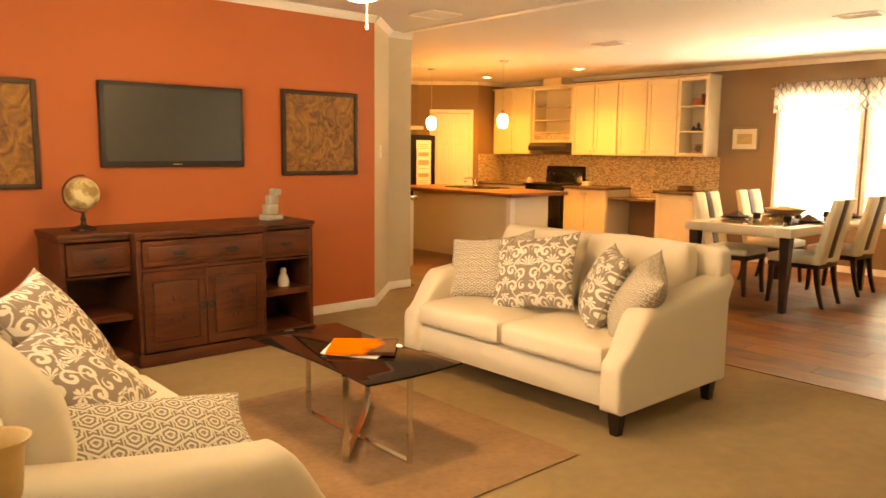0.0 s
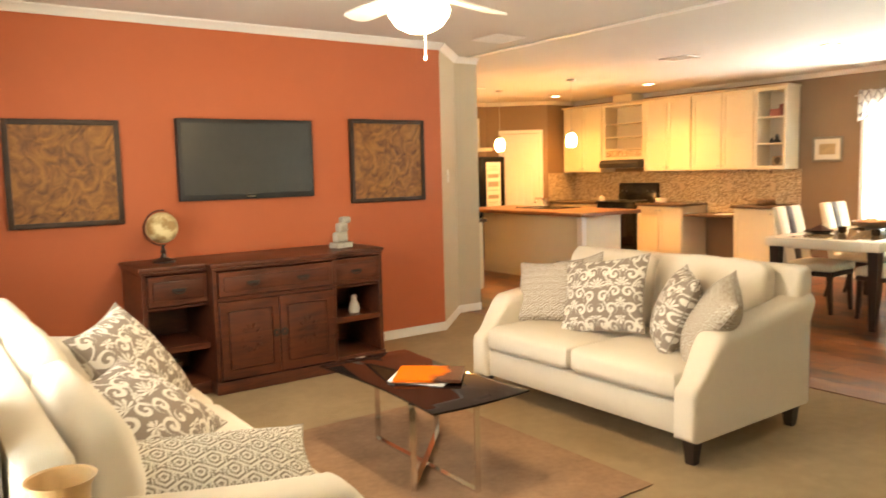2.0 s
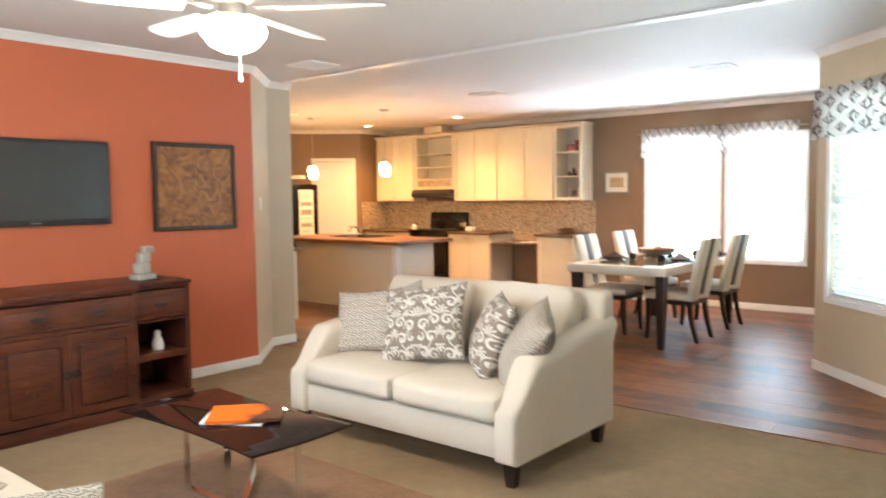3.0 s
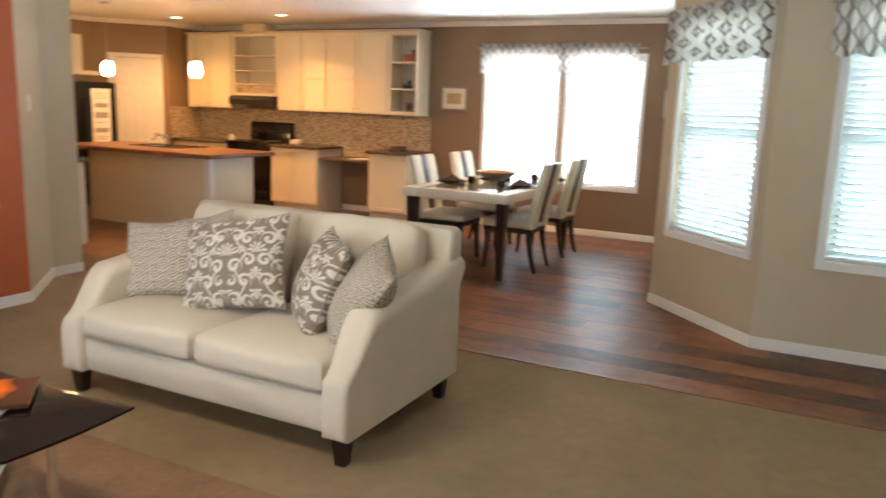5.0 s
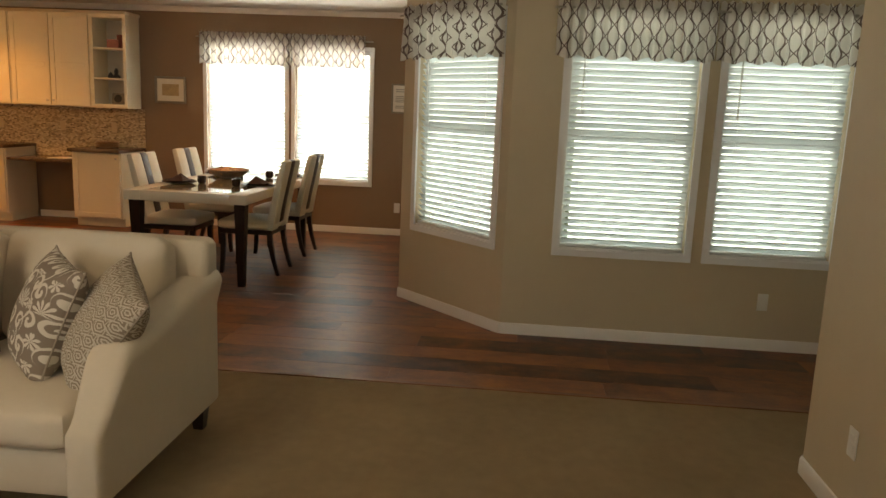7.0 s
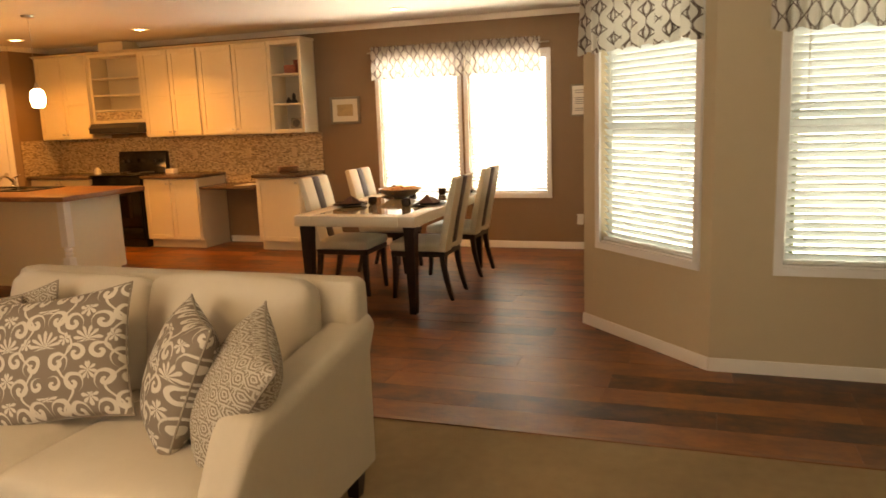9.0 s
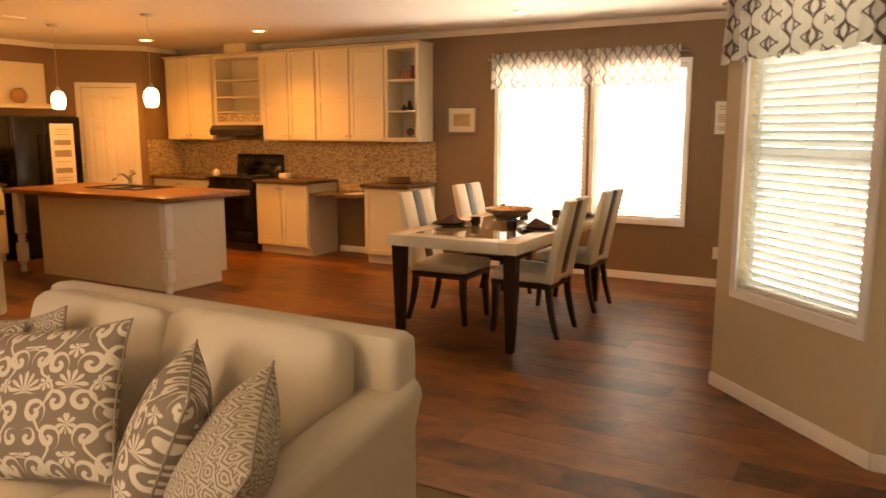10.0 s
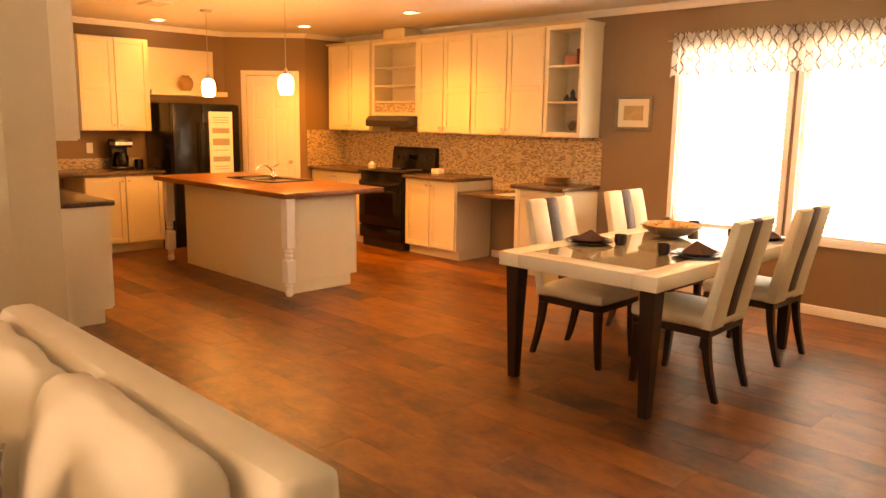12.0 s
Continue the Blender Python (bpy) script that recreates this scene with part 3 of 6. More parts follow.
def sofa(label, width, seats, x, y, turn, tops, deep=1.0):
    """A sofa in its own frame: front at x = 0, back at x = 1.06 times deep, arms at y = 0 and y = width."""
    s = thing("sofa", label, "sofa", x, y, 0, turn)
    s.matrix_basis = s.matrix_basis @ Matrix.Diagonal((deep, 1, 1, 1))
    part("seat_base", boxed(0.045, 1.0, 0.02, width - 0.02, 0.125, 0.295, bevel=0.02), CREAM, s)
    for side in (0, 1):
        part("arm", sofa_arm(side, width), CREAM, s)
    back = [(0.80, 0.125), (0.885, 0.60), (0.93, 0.855), (0.945, 0.882), (0.97, 0.89), (1.03, 0.887), (1.06, 0.868), (1.065, 0.80), (1.05, 0.125)]
    part("backrest", prism(bmesh.new(), back, "y", 0.004, width - 0.004, 0.04, 5), CREAM, s)
    w = (width - 0.236) / seats
    for i in range(seats):
        y0 = 0.118 + i * w
        part("seat_cushion", smooth_box(0.012, 0.84, y0 + 0.004, y0 + w - 0.004, 0.297, 0.455, 0.05, 0.016, 11), CREAM, s)
        bm = smooth_box(-0.085, 0.085, y0 + 0.014, y0 + w - 0.014, 0.0, tops[i], 0.045, 0.018, 15)
        for v in bm.verts:
            q = Vector((v.co.x * 5, v.co.y * 6 + i * 9 + width, v.co.z * 5))
            v.co += Vector((0.016, 0.012, 0.018)) * noise.noise(q) + Vector((0.007, 0.004, 0.006)) * noise.noise(q * 3.3)
            # the filling sinks: the top edge thins and the corners drop
            h = max(0.0, v.co.z / tops[i] - 0.5) * 2
            side = abs((v.co.y - y0 - w / 2) / (w / 2))
            v.co.x *= 1 - 0.28 * h * h
            v.co.z -= 0.010 * h * side ** 4
        bent(bm, Matrix.Translation((0.768, 0, 0.445)) @ Matrix.Rotation(radians(11), 4, "Y"))
        part("back_cushion", bm, CREAM, s)
    for lx, ly in ((0.07, 0.06), (0.95, 0.06), (0.07, width - 0.06), (0.95, width - 0.06)):
        bm = bmesh.new()
        bmesh.ops.create_cone(bm, cap_ends=True, segments=4, radius1=0.032, radius2=0.05, depth=0.13, matrix=Matrix.Translation((lx, ly, 0.065)) @ Matrix.Rotation(radians(45), 4, "Z"))
        part("leg", bm, DARKWOOD, s, "dark wooden tapered leg")
    return s


sofa("cream upholstered loveseat with sloped arms facing the coffee table", 1.70, 2, 3.20, 2.235, 0, (0.462, 0.448))
sofa("long cream upholstered sofa against the window wall", 2.45, 3, 1.345, 4.27, 180, (0.47, 0.48, 0.46), 0.905)


def damask_material(name, dark, light, size):
    """Mirrored damask: fans of leaves, scrolls and swaying stems, repeating every size metres."""
    m = mat(name, light, 0.9, bump=0.15, bump_scale=500, spec=0.15)
    nt = m.node_tree

    def op(kind, a, b=None, c=None):
        return math_node(nt, kind, a, b, c)
    co, x, y, z = axes(m)
    warp = node(nt, "ShaderNodeTexNoise", Scale=16.0, Detail=1.0)
    nt.links.new(co, warp.inputs["Vector"])
    wob = op("MULTIPLY_ADD", warp.outputs["Fac"], 0.05, -0.025)
    ax = op("ADD", op("ABSOLUTE", op("SUBTRACT", op("FRACT", op("MULTIPLY_ADD", x, 1 / size, 0.5)), 0.5)), wob)
    ay = op("ADD", op("FRACT", op("MULTIPLY_ADD", y, 1 / size, 0.47)), wob)
    # stems that sway between the scrolls
    sway = op("MULTIPLY_ADD", op("SINE", op("MULTIPLY_ADD", ay, 4 * math.pi, 0.9)), 0.085, 0.24)
    best = op("MULTIPLY", op("SUBTRACT", 0.016, op("ABSOLUTE", op("SUBTRACT", ax, sway))), 40.0)
    # centre, radius, leaves or 1 for a scroll, twist
    for cx, cy, rad, petals, twist in ((0.15, 0.36, 0.125, 1, 58), (0.37, 0.45, 0.115, 1, -60), (0.14, 0.86, 0.115, 1, -58), (0.34, 0.80, 0.12, 1, 56), (0.33, 0.13, 0.12, 1, 60), (0.10, 0.14, 0.085, 1, -62),
                                       (0.0, 0.56, 0.19, 13, 0), (0.0, 0.98, 0.13, 9, 0), (0.5, 0.60, 0.15, 11, 0), (0.5, 0.24, 0.10, 8, 0), (0.5, 0.96, 0.10, 7, 0), (0.24, 0.62, 0.075, 6, 0)):
        dx, dy = op("SUBTRACT", ax, cx), op("SUBTRACT", ay, cy)
        r = op("SQRT", op("ADD", op("MULTIPLY", dx, dx), op("MULTIPLY", dy, dy)))
        th = op("ARCTAN2", dy, dx)
        if petals == 1:
            leaf = op("ADD", op("SINE", op("ADD", th, op("MULTIPLY", r, float(twist)))), 0.05)
            inside = op("MULTIPLY", op("SUBTRACT", rad, r), 22.0)
        else:
            lobe = op("SINE", op("MULTIPLY", th, float(petals)))
            leaf = op("ADD", lobe, op("MULTIPLY_ADD", r, -4.0, 0.75))
            inside = op("MULTIPLY", op("SUBTRACT", op("MULTIPLY_ADD", lobe, rad * 0.18, rad * 0.85), r), 22.0)
            if petals > 8:
                inside = op("MINIMUM", inside, op("MULTIPLY", op("ADD", dy, 0.03), 22.0))
        best = op("MAXIMUM", best, op("MINIMUM", leaf, inside))
    n = op("MULTIPLY_ADD", best, 4.0, 0.4)
    n.node.use_clamp = True
    two_tone(m, n, dark, light)
    return m


def fret_material(name, dark, light, size):
    """A woven geometric pattern: rows of mirrored angular hooks in six-sided cells."""
    m = mat(name, light, 0.9, bump=0.2, bump_scale=500, spec=0.15)
    nt = m.node_tree

    def op(kind, a, b=None, c=None):
        return math_node(nt, kind, a, b, c)
    co, x, y, z = axes(m)
    best = None
    for ox, oy in ((0.0, 0.0), (0.5, 0.5)):
        u = op("SUBTRACT", op("FRACT", op("MULTIPLY_ADD", x, 1 / size, 8 + ox)), 0.5)
        v = op("MULTIPLY", op("SUBTRACT", op("FRACT", op("MULTIPLY_ADD", y, 1 / (size * 0.9), 8 + oy)), 0.5), 0.9)
        au, av = op("ABSOLUTE", u), op("ABSOLUTE", v)
        hexa = op("MAXIMUM", op("MULTIPLY", au, 1.2), op("ADD", op("MULTIPLY", au, 0.6), av))
        hook = op("MULTIPLY", op("SIGN", v), op("MULTIPLY", op("LESS_THAN", au, 0.3), 0.06))
        d = op("ADD", hexa, hook)
        best = d if best is None else op("MINIMUM", best, d)
    s = op("SINE", op("MULTIPLY", best, 2 * math.pi * 6.2))
    n = op("MULTIPLY_ADD", s, 3.0, 0.62)
    n.node.use_clamp = True
    two_tone(m, n, dark, light)
    return m


DAMASK = damask_material("damask_taupe", (0.25, 0.205, 0.165), (0.66, 0.61, 0.53), 0.31)
FRET = fret_material("fretwork_taupe", (0.25, 0.21, 0.165), (0.66, 0.61, 0.52), 0.09)
FRETFINE = fret_material("fretwork_fine", (0.27, 0.22, 0.17), (0.55, 0.50, 0.42), 0.075)
KNIT = fret_material("woven_oatmeal", (0.25, 0.20, 0.15), (0.60, 0.54, 0.46), 0.095)
PIPING = mat("taupe_piping", (0.30, 0.25, 0.2), 0.9)


def cushion(label, material, w, h, t, m):
    n = 18
    bm = bmesh.new()
    def shape(u, v):
        pinch = 1 - 0.10 * (1 - v * v) * abs(u) ** 3, 1 - 0.10 * (1 - u * u) * abs(v) ** 3
        return u * w / 2 * pinch[0], v * h / 2 * pinch[1]
    grids = []
    for sgn in (1, -1):
        grid = []
        for i in range(n + 1):
            row = []
            for j in range(n + 1):
                u, v = -math.cos(math.pi * i / n), -math.cos(math.pi * j / n)
                x, y = shape(u, v)
                d = t / 2 * ((1 - abs(u) ** 2.4) * (1 - abs(v) ** 2.4)) ** 0.55
                d *= 1 + 0.05 * noise.noise(Vector((x * 9, y * 9, sgn + w)))
                row.append(bm.verts.new((x, y, sgn * d)))
            grid.append(row)
        grids.append(grid)
        for i in range(n):
            for j in range(n):
                f = (grid[i][j], grid[i + 1][j], grid[i + 1][j + 1], grid[i][j + 1])
                bm.faces.new(f if sgn > 0 else f[::-1])
    bmesh.ops.remove_doubles(bm, verts=bm.verts[:], dist=0.0006)
    ob = part("cushion", bm, material)
    ob.matrix_basis = m
    tagged(ob, label, "cushion", "scatter cushions")
    bm = bmesh.new()
    pts = [shape(-1 + 2 * i / 12, -1) for i in range(12)] + [shape(1, -1 + 2 * i / 12) for i in range(12)] + [shape(1 - 2 * i / 12, 1) for i in range(12)] + [shape(-1, 1 - 2 * i / 12) for i in range(12)]
    rings = []
    for i, p in enumerate(pts):
        p, d = Vector((*p, 0)), Vector((*pts[(i + 1) % 48], 0)) - Vector((*pts[i - 1], 0))
        out = Vector((d.y, -d.x, 0)).normalized()
        rings.append([bm.verts.new(p + 0.0042 * (out * math.cos(k * math.pi / 3) + Vector((0, 0, math.sin(k * math.pi / 3))))) for k in range(6)])
    for a, b in zip(rings, rings[1:] + rings[:1]):
        for k in range(6):
            bm.faces.new((a[k], a[(k + 1) % 6], b[(k + 1) % 6], b[k]))
    bmesh.ops.recalc_face_normals(bm, faces=bm.faces[:])
    part("piping", bm, PIPING, ob)
    return ob


def leaning(x, y, z, yaw, lean, spin=0):
    """A cushion standing on its edge: its face looks along yaw (degrees, 180 is towards -x), leaning back."""
    return pose(x, y, z, 0, 0, yaw) @ pose(0, 0, 0, 0, 90 - lean, 0) @ pose(0, 0, 0, 0, 0, 90 + spin)


cushion("oatmeal woven cushion on the loveseat", KNIT, 0.46, 0.42, 0.16, leaning(3.64, 3.68, 0.645, 195, 24, 6))
cushion("small taupe fretwork cushion behind others on the loveseat", FRETFINE, 0.40, 0.40, 0.13, leaning(3.80, 3.55, 0.675, 180, 16, 14))
cushion("large taupe and cream damask cushion on the loveseat", DAMASK, 0.57, 0.48, 0.18, leaning(3.63, 3.185, 0.680, 190, 24, 9))
cushion("taupe and cream damask cushion turned sideways on the loveseat", DAMASK, 0.44, 0.47, 0.21, leaning(3.63, 2.67, 0.655, 136, 22, -4))
cushion("taupe fretwork cushion against the loveseat arm", FRETFINE, 0.44, 0.47, 0.22, leaning(3.59, 2.42, 0.635, 134, 30, -18))
cushion("long fretwork lumbar cushion on the long sofa", FRET, 0.84, 0.33, 0.16, leaning(0.76, 2.06, 0.655, -80, 62, -13))
cushion("taupe and cream damask cushion lying on the long sofa", DAMASK, 0.48, 0.46, 0.16, leaning(0.87, 2.74, 0.65, -40, 56, 4))
cushion("large damask cushion leaning on the long sofa", DAMASK, 0.52, 0.52, 0.19, leaning(0.99, 3.40, 0.66, -38, 36, 8))

# ---- rug and coffee table ----
bm = smooth_box(1.48, 2.92, 2.25, 3.95, 0.001, 0.009, 0.004)
part("area_rug", bm, RUGM)
tagged(bpy.data.objects["area_rug"], "rose beige low-pile rug under the coffee table", "rug")


def coffee_table():
    t = thing("coffee_table", "coffee table with smoked glass top and crossed chrome legs", "coffee table", 2.28, 3.20, 0.009)
    out = []
    for i in range(13):
        f = i / 12
        out.append((-0.275 + 0.55 * f, -0.53 - 0.02 * math.sin(math.pi * f)))
    for i in range(13):
        f = i / 12
        out.append((0.275 - 0.03 * math.sin(math.pi * f), -0.53 + 1.06 * f))
    for i in range(13):
        f = i / 12
        out.append((0.275 - 0.55 * f, 0.53 + 0.02 * math.sin(math.pi * f)))
    for i in range(1, 12):
        f = i / 12
        out.append((-0.275 + 0.03 * math.sin(math.pi * f), 0.53 - 1.06 * f))
    clean = []
    for p in out:
        if not clean or (Vector(p) - Vector(clean[-1])).length > 1e-4:
            clean.append(p)
    if (Vector(clean[0]) - Vector(clean[-1])).length < 1e-4:
        clean.pop()
    part("tabletop", prism(bmesh.new(), clean, "z", 0.405, 0.417, 0.003, 2), SMOKED, t, "dark smoked glass top with bowed sides")
    a, b, c, d = Vector((-0.035, -0.52, 0)), Vector((-0.035, 0.345, 0)), Vector((-0.25, -0.33, 0)), Vector((0.245, 0.19, 0))
    for p, q in ((a, b), (c, d)):
        w = (q - p)
        side = Vector((-w.y, w.x, 0)).normalized() * 0.014
        for s, e, n, z0, z1 in ((p, p, "leg", 0, 0.395), (q, q, "leg", 0, 0.395), (p, q, "crossbar", 0.0, 0.012)):
            bm = bmesh.new()
            uvec = w.normalized()
            s2, e2 = (s - uvec * 0.006, s + uvec * 0.006) if n == "leg" else (s + uvec * 0.006, e - uvec * 0.006)
            lift = 0.0 if (p is a or n == "leg") else 0.013
            prism(bm, [tuple((s2 + side)[:2]), tuple((e2 + side)[:2]), tuple((e2 - side)[:2]), tuple((s2 - side)[:2])], "z", z0 + lift, z1 + lift)
            part(n, bm, CHROME, t, "chrome flat bar")
        for s in (p, q):
            part("pad", lathed([(0, 0.395), (0.02, 0.395), (0.02, 0.405), (0, 0.405)], s.x, s.y, 16), CHROME, t, "chrome disc under the glass")
    return t


coffee_table()


def magazine(name, label, w, h, t, m, cover, pages):
    b = thing(name, label, "book")
    b.matrix_basis = m
    part("pages", boxed(-w / 2 + 0.003, w / 2 - 0.003, -h / 2 + 0.003, h / 2 - 0.003, 0.0015, t - 0.0015), pages, b)
    bm = boxed(-w / 2, w / 2, -h / 2, h / 2, t - 0.0015, t)
    box(bm, -w / 2, w / 2, -h / 2, h / 2, 0, 0.0015)
    box(bm, -w / 2 - 0.0015, -w / 2, -h / 2, h / 2, 0, t)
    part("cover", bm, cover, b)
    return b


PAPER = mat("paper_white", (0.75, 0.72, 0.66), 0.7, noise_scale=30, vary=0.05)


def cover_material():
    m = mat("orange_cover", (0.8, 0.2, 0.02), 0.25)
    nt = m.node_tree
    co, x, y, z = axes(m)
    n = node(nt, "ShaderNodeTexNoise", Scale=4.5, Detail=2.0)
    nt.links.new(co, n.inputs["Vector"])
    f = math_node(nt, "ADD", math_node(nt, "MULTIPLY", y, 7.0), math_node(nt, "MULTIPLY_ADD", n.outputs["Fac"], 2.0, -0.55))
    g = math_node(nt, "MULTIPLY", f, 3.0)
    g.node.use_clamp = True
    two_tone(m, g, (0.09, 0.035, 0.02), (0.85, 0.16, 0.008))
    return m


magazine("magazine", "white paper magazine under the others on the coffee table", 0.21, 0.28, 0.006, pose(2.28, 3.14, 0.4268, 0, 0, 34), PAPER, PAPER)
magazine("magazine", "white paper magazine on the coffee table", 0.21, 0.28, 0.006, pose(2.275, 3.16, 0.4330, 0, 0, 42), PAPER, PAPER)
magazine("book", "picture book with a glossy orange and brown cover", 0.26, 0.33, 0.016, pose(2.31, 3.13, 0.4392, 0, 0, 48), cover_material(), PAPER)

# ---- sideboard and the things on the red wall ----
def sideboard():
    s = thing("sideboard", "carved dark mahogany sideboard with drawers, doors and open shelves", "sideboard", 1.44, 5.57, 0)
    W, D, H = 1.77, 0.52, 0.88   # x to the right, front at -D; the middle stands 0.10 further out
    a, b, out = 0.42, 1.32, 0.10
    def top_outline(g):
        return [(-g, 0), (W + g, 0), (W + g, -D - g), (b + g, -D - g), (b + g, -D - out - g), (a - g, -D - out - g), (a - g, -D - g), (-g, -D - g)]
    part("top", prism(bmesh.new(), top_outline(0.012)[::-1], "z", H - 0.03, H, 0.006, 2), MAHOG, s)
    part("top_moulding", prism(bmesh.new(), top_outline(0.002)[::-1], "z", H - 0.05, H - 0.031, 0.004, 2), MAHOG, s)
    part("plinth", prism(bmesh.new(), top_outline(0.008)[::-1], "z", 0.0, 0.085, 0.008, 2), MAHOG, s)
    part("back_panel", boxed(0.02, W - 0.02, -0.02, -0.004, 0.086, H - 0.052), MAHOG, s)
    for x0, x1, y in ((0.0, 0.03, -D), (a, a + 0.03, -D - out), (b - 0.03, b, -D - out), (W - 0.03, W, -D)):
        part("side_panel", boxed(x0, x1, y, -0.021, 0.086, H - 0.051, bevel=0.003, seg=1), MAHOG, s)
    for x0, x1, z in ((0.031, a - 0.001, 0.33), (b + 0.001, W - 0.031, 0.36)):
        part("shelf", boxed(x0, x1, -D + 0.015, -0.022, z - 0.012, z + 0.012), MAHOG, s)
        part("shelf_rail", boxed(x0, x1, -D, -D + 0.014, z - 0.022, z + 0.022, bevel=0.003, seg=1), MAHOG, s)
        part("divider", boxed(x0, x1, -D + 0.006, -0.022, 0.60, 0.618), MAHOG, s)
    def drawer(x0, x1, y, z0, z1, pulls):
        bm = boxed(x0, x1, y - 0.018, y + 0.02, z0, z1, bevel=0.004, seg=1)
        box(bm, x0 + 0.03, x1 - 0.03, y - 0.026, y - 0.017, z0 + 0.035, z1 - 0.035, 0.006, 2)
        d = part("drawer", bm, MAHOG, s)
        for f in pulls:
            px = x0 + (x1 - x0) * f
            bm = bmesh.new()
            for k in range(9):
                t0, t1 = math.pi * k / 9, math.pi * (k + 1) / 9
                bar(bm, (px - 0.035 * math.cos(t0), y - 0.036 - 0.006 * math.sin(t0), (z0 + z1) / 2 - 0.02 * math.sin(t0)), (px - 0.035 * math.cos(t1), y - 0.036 - 0.006 * math.sin(t1), (z0 + z1) / 2 - 0.02 * math.sin(t1)), 0.004, 6)
            box(bm, px - 0.045, px + 0.045, y - 0.030, y - 0.024, (z0 + z1) / 2 - 0.008, (z0 + z1) / 2 + 0.012, 0.002, 1)
            part("pull", bm, BLACKMATTE, d, "dark metal drawer pull")
    drawer(0.035, a - 0.004, -D, 0.625, 0.82, (0.5,))
    drawer(a + 0.035, b - 0.035, -D - out, 0.655, 0.82, (0.28, 0.72))
    drawer(b + 0.004, W - 0.035, -D, 0.625, 0.82, (0.5,))
    part("rail", boxed(a + 0.031, b - 0.031, -D - out + 0.0, -D - out + 0.03, 0.625, 0.65), MAHOG, s)
    mid = (a + b) / 2
    for x0, x1, knob in ((a + 0.033, mid - 0.002, mid - 0.03), (mid + 0.002, b - 0.033, mid + 0.03)):
        y = -D - out
        bm = boxed(x0, x1, y - 0.012, y + 0.02, 0.095, 0.62, bevel=0.003, seg=1)
        box(bm, x0 + 0.055, x1 - 0.055, y - 0.022, y - 0.011, 0.16, 0.555, 0.012, 3)
        for q in range(10):
            ang = 2 * math.pi * q / 10
            cx, cz = (x0 + x1) / 2, 0.36
            bmesh.ops.create_uvsphere(bm, u_segments=8, v_segments=5, radius=1.0, matrix=Matrix.Translation((cx + 0.06 * math.cos(ang), y - 0.022, cz + 0.085 * math.sin(ang))) @ Matrix.Rotation(-ang, 4, "Y") @ Matrix.Diagonal((0.022, 0.005, 0.010, 1)))
        d = part("door", bm, MAHOG, s, "carved mahogany door")
        part("ring_handle", bent(lathed([(0.012, -0.004), (0.028, -0.002), (0.028, 0.002), (0.012, 0.004)], seg=16), Matrix.Translation((knob, y - 0.018, 0.37)) @ Matrix.Rotation(radians(90), 4, "X")), BLACKMATTE, d, "dark round metal handle")
    return s


sideboard()


def art_material():
    m = mat("bronze_relief", (0.25, 0.11, 0.03), 0.45)
    nt = m.node_tree
    co, x, y, z = axes(m)
    w = node(nt, "ShaderNodeTexNoise", Scale=5.5, Detail=5.0, Roughness=0.5, Distortion=3.5)
    nt.links.new(co, w.inputs["Vector"])
    n = node(nt, "ShaderNodeTexNoise", Scale=5.0, Detail=4.0)
    nt.links.new(co, n.inputs["Vector"])
    f = math_node(nt, "MULTIPLY_ADD", w.outputs["Fac"], 2.6, -0.8)
    f.node.use_clamp = True
    two_tone(m, f, (0.11, 0.040, 0.010), (0.40, 0.17, 0.038))
    bp = nt.nodes.new("ShaderNodeBump")
    bp.inputs["Strength"].default_value, bp.inputs["Distance"].default_value = 0.7, 0.02
    nt.links.new(w.outputs["Fac"], bp.inputs["Height"])
    nt.links.new(bp.outputs[0], nt.nodes["Principled BSDF"].inputs["Normal"])
    return m


ART = art_material()
FRAMEBROWN = grain("dark_walnut_frame", (0.02, 0.010, 0.006), (0.065, 0.032, 0.017), 0.45, (6, 6, 6))
SILVER = mat("silver_wood_frame", (0.24, 0.21, 0.16), 0.4, 0.4, noise_scale=20, vary=0.2)


def framed(name, label, m, w, h, rim, frame_mat, inner, depth=0.03, mount=None, mount_w=0.0):
    """A framed picture hanging in the plane of m: x to the right, z up, the room at -y."""
    f = thing(name, label, "picture")
    f.matrix_basis = m
    bm = bmesh.new()
    for x0, x1, z0, z1 in ((-w / 2, -w / 2 + rim, -h / 2, h / 2), (w / 2 - rim, w / 2, -h / 2, h / 2), (-w / 2 + rim, w / 2 - rim, -h / 2, -h / 2 + rim), (-w / 2 + rim, w / 2 - rim, h / 2 - rim, h / 2)):
        box(bm, x0, x1, -depth, -0.002, z0, z1, 0.004, 2)
    part("frame", bm, frame_mat, f)
    iw, ih = w / 2 - rim, h / 2 - rim
    if mount:
        part("mount", boxed(-iw, iw, -depth * 0.5, -0.004, -ih, ih), mount, f, "cream mount")
        part("print", boxed(-iw + mount_w, iw - mount_w, -depth * 0.5 - 0.003, -depth * 0.5, -ih + mount_w, ih - mount_w), inner, f)
    else:
        part("panel", boxed(-iw, iw, -depth * 0.6, -0.004, -ih, ih), inner, f)
    return f


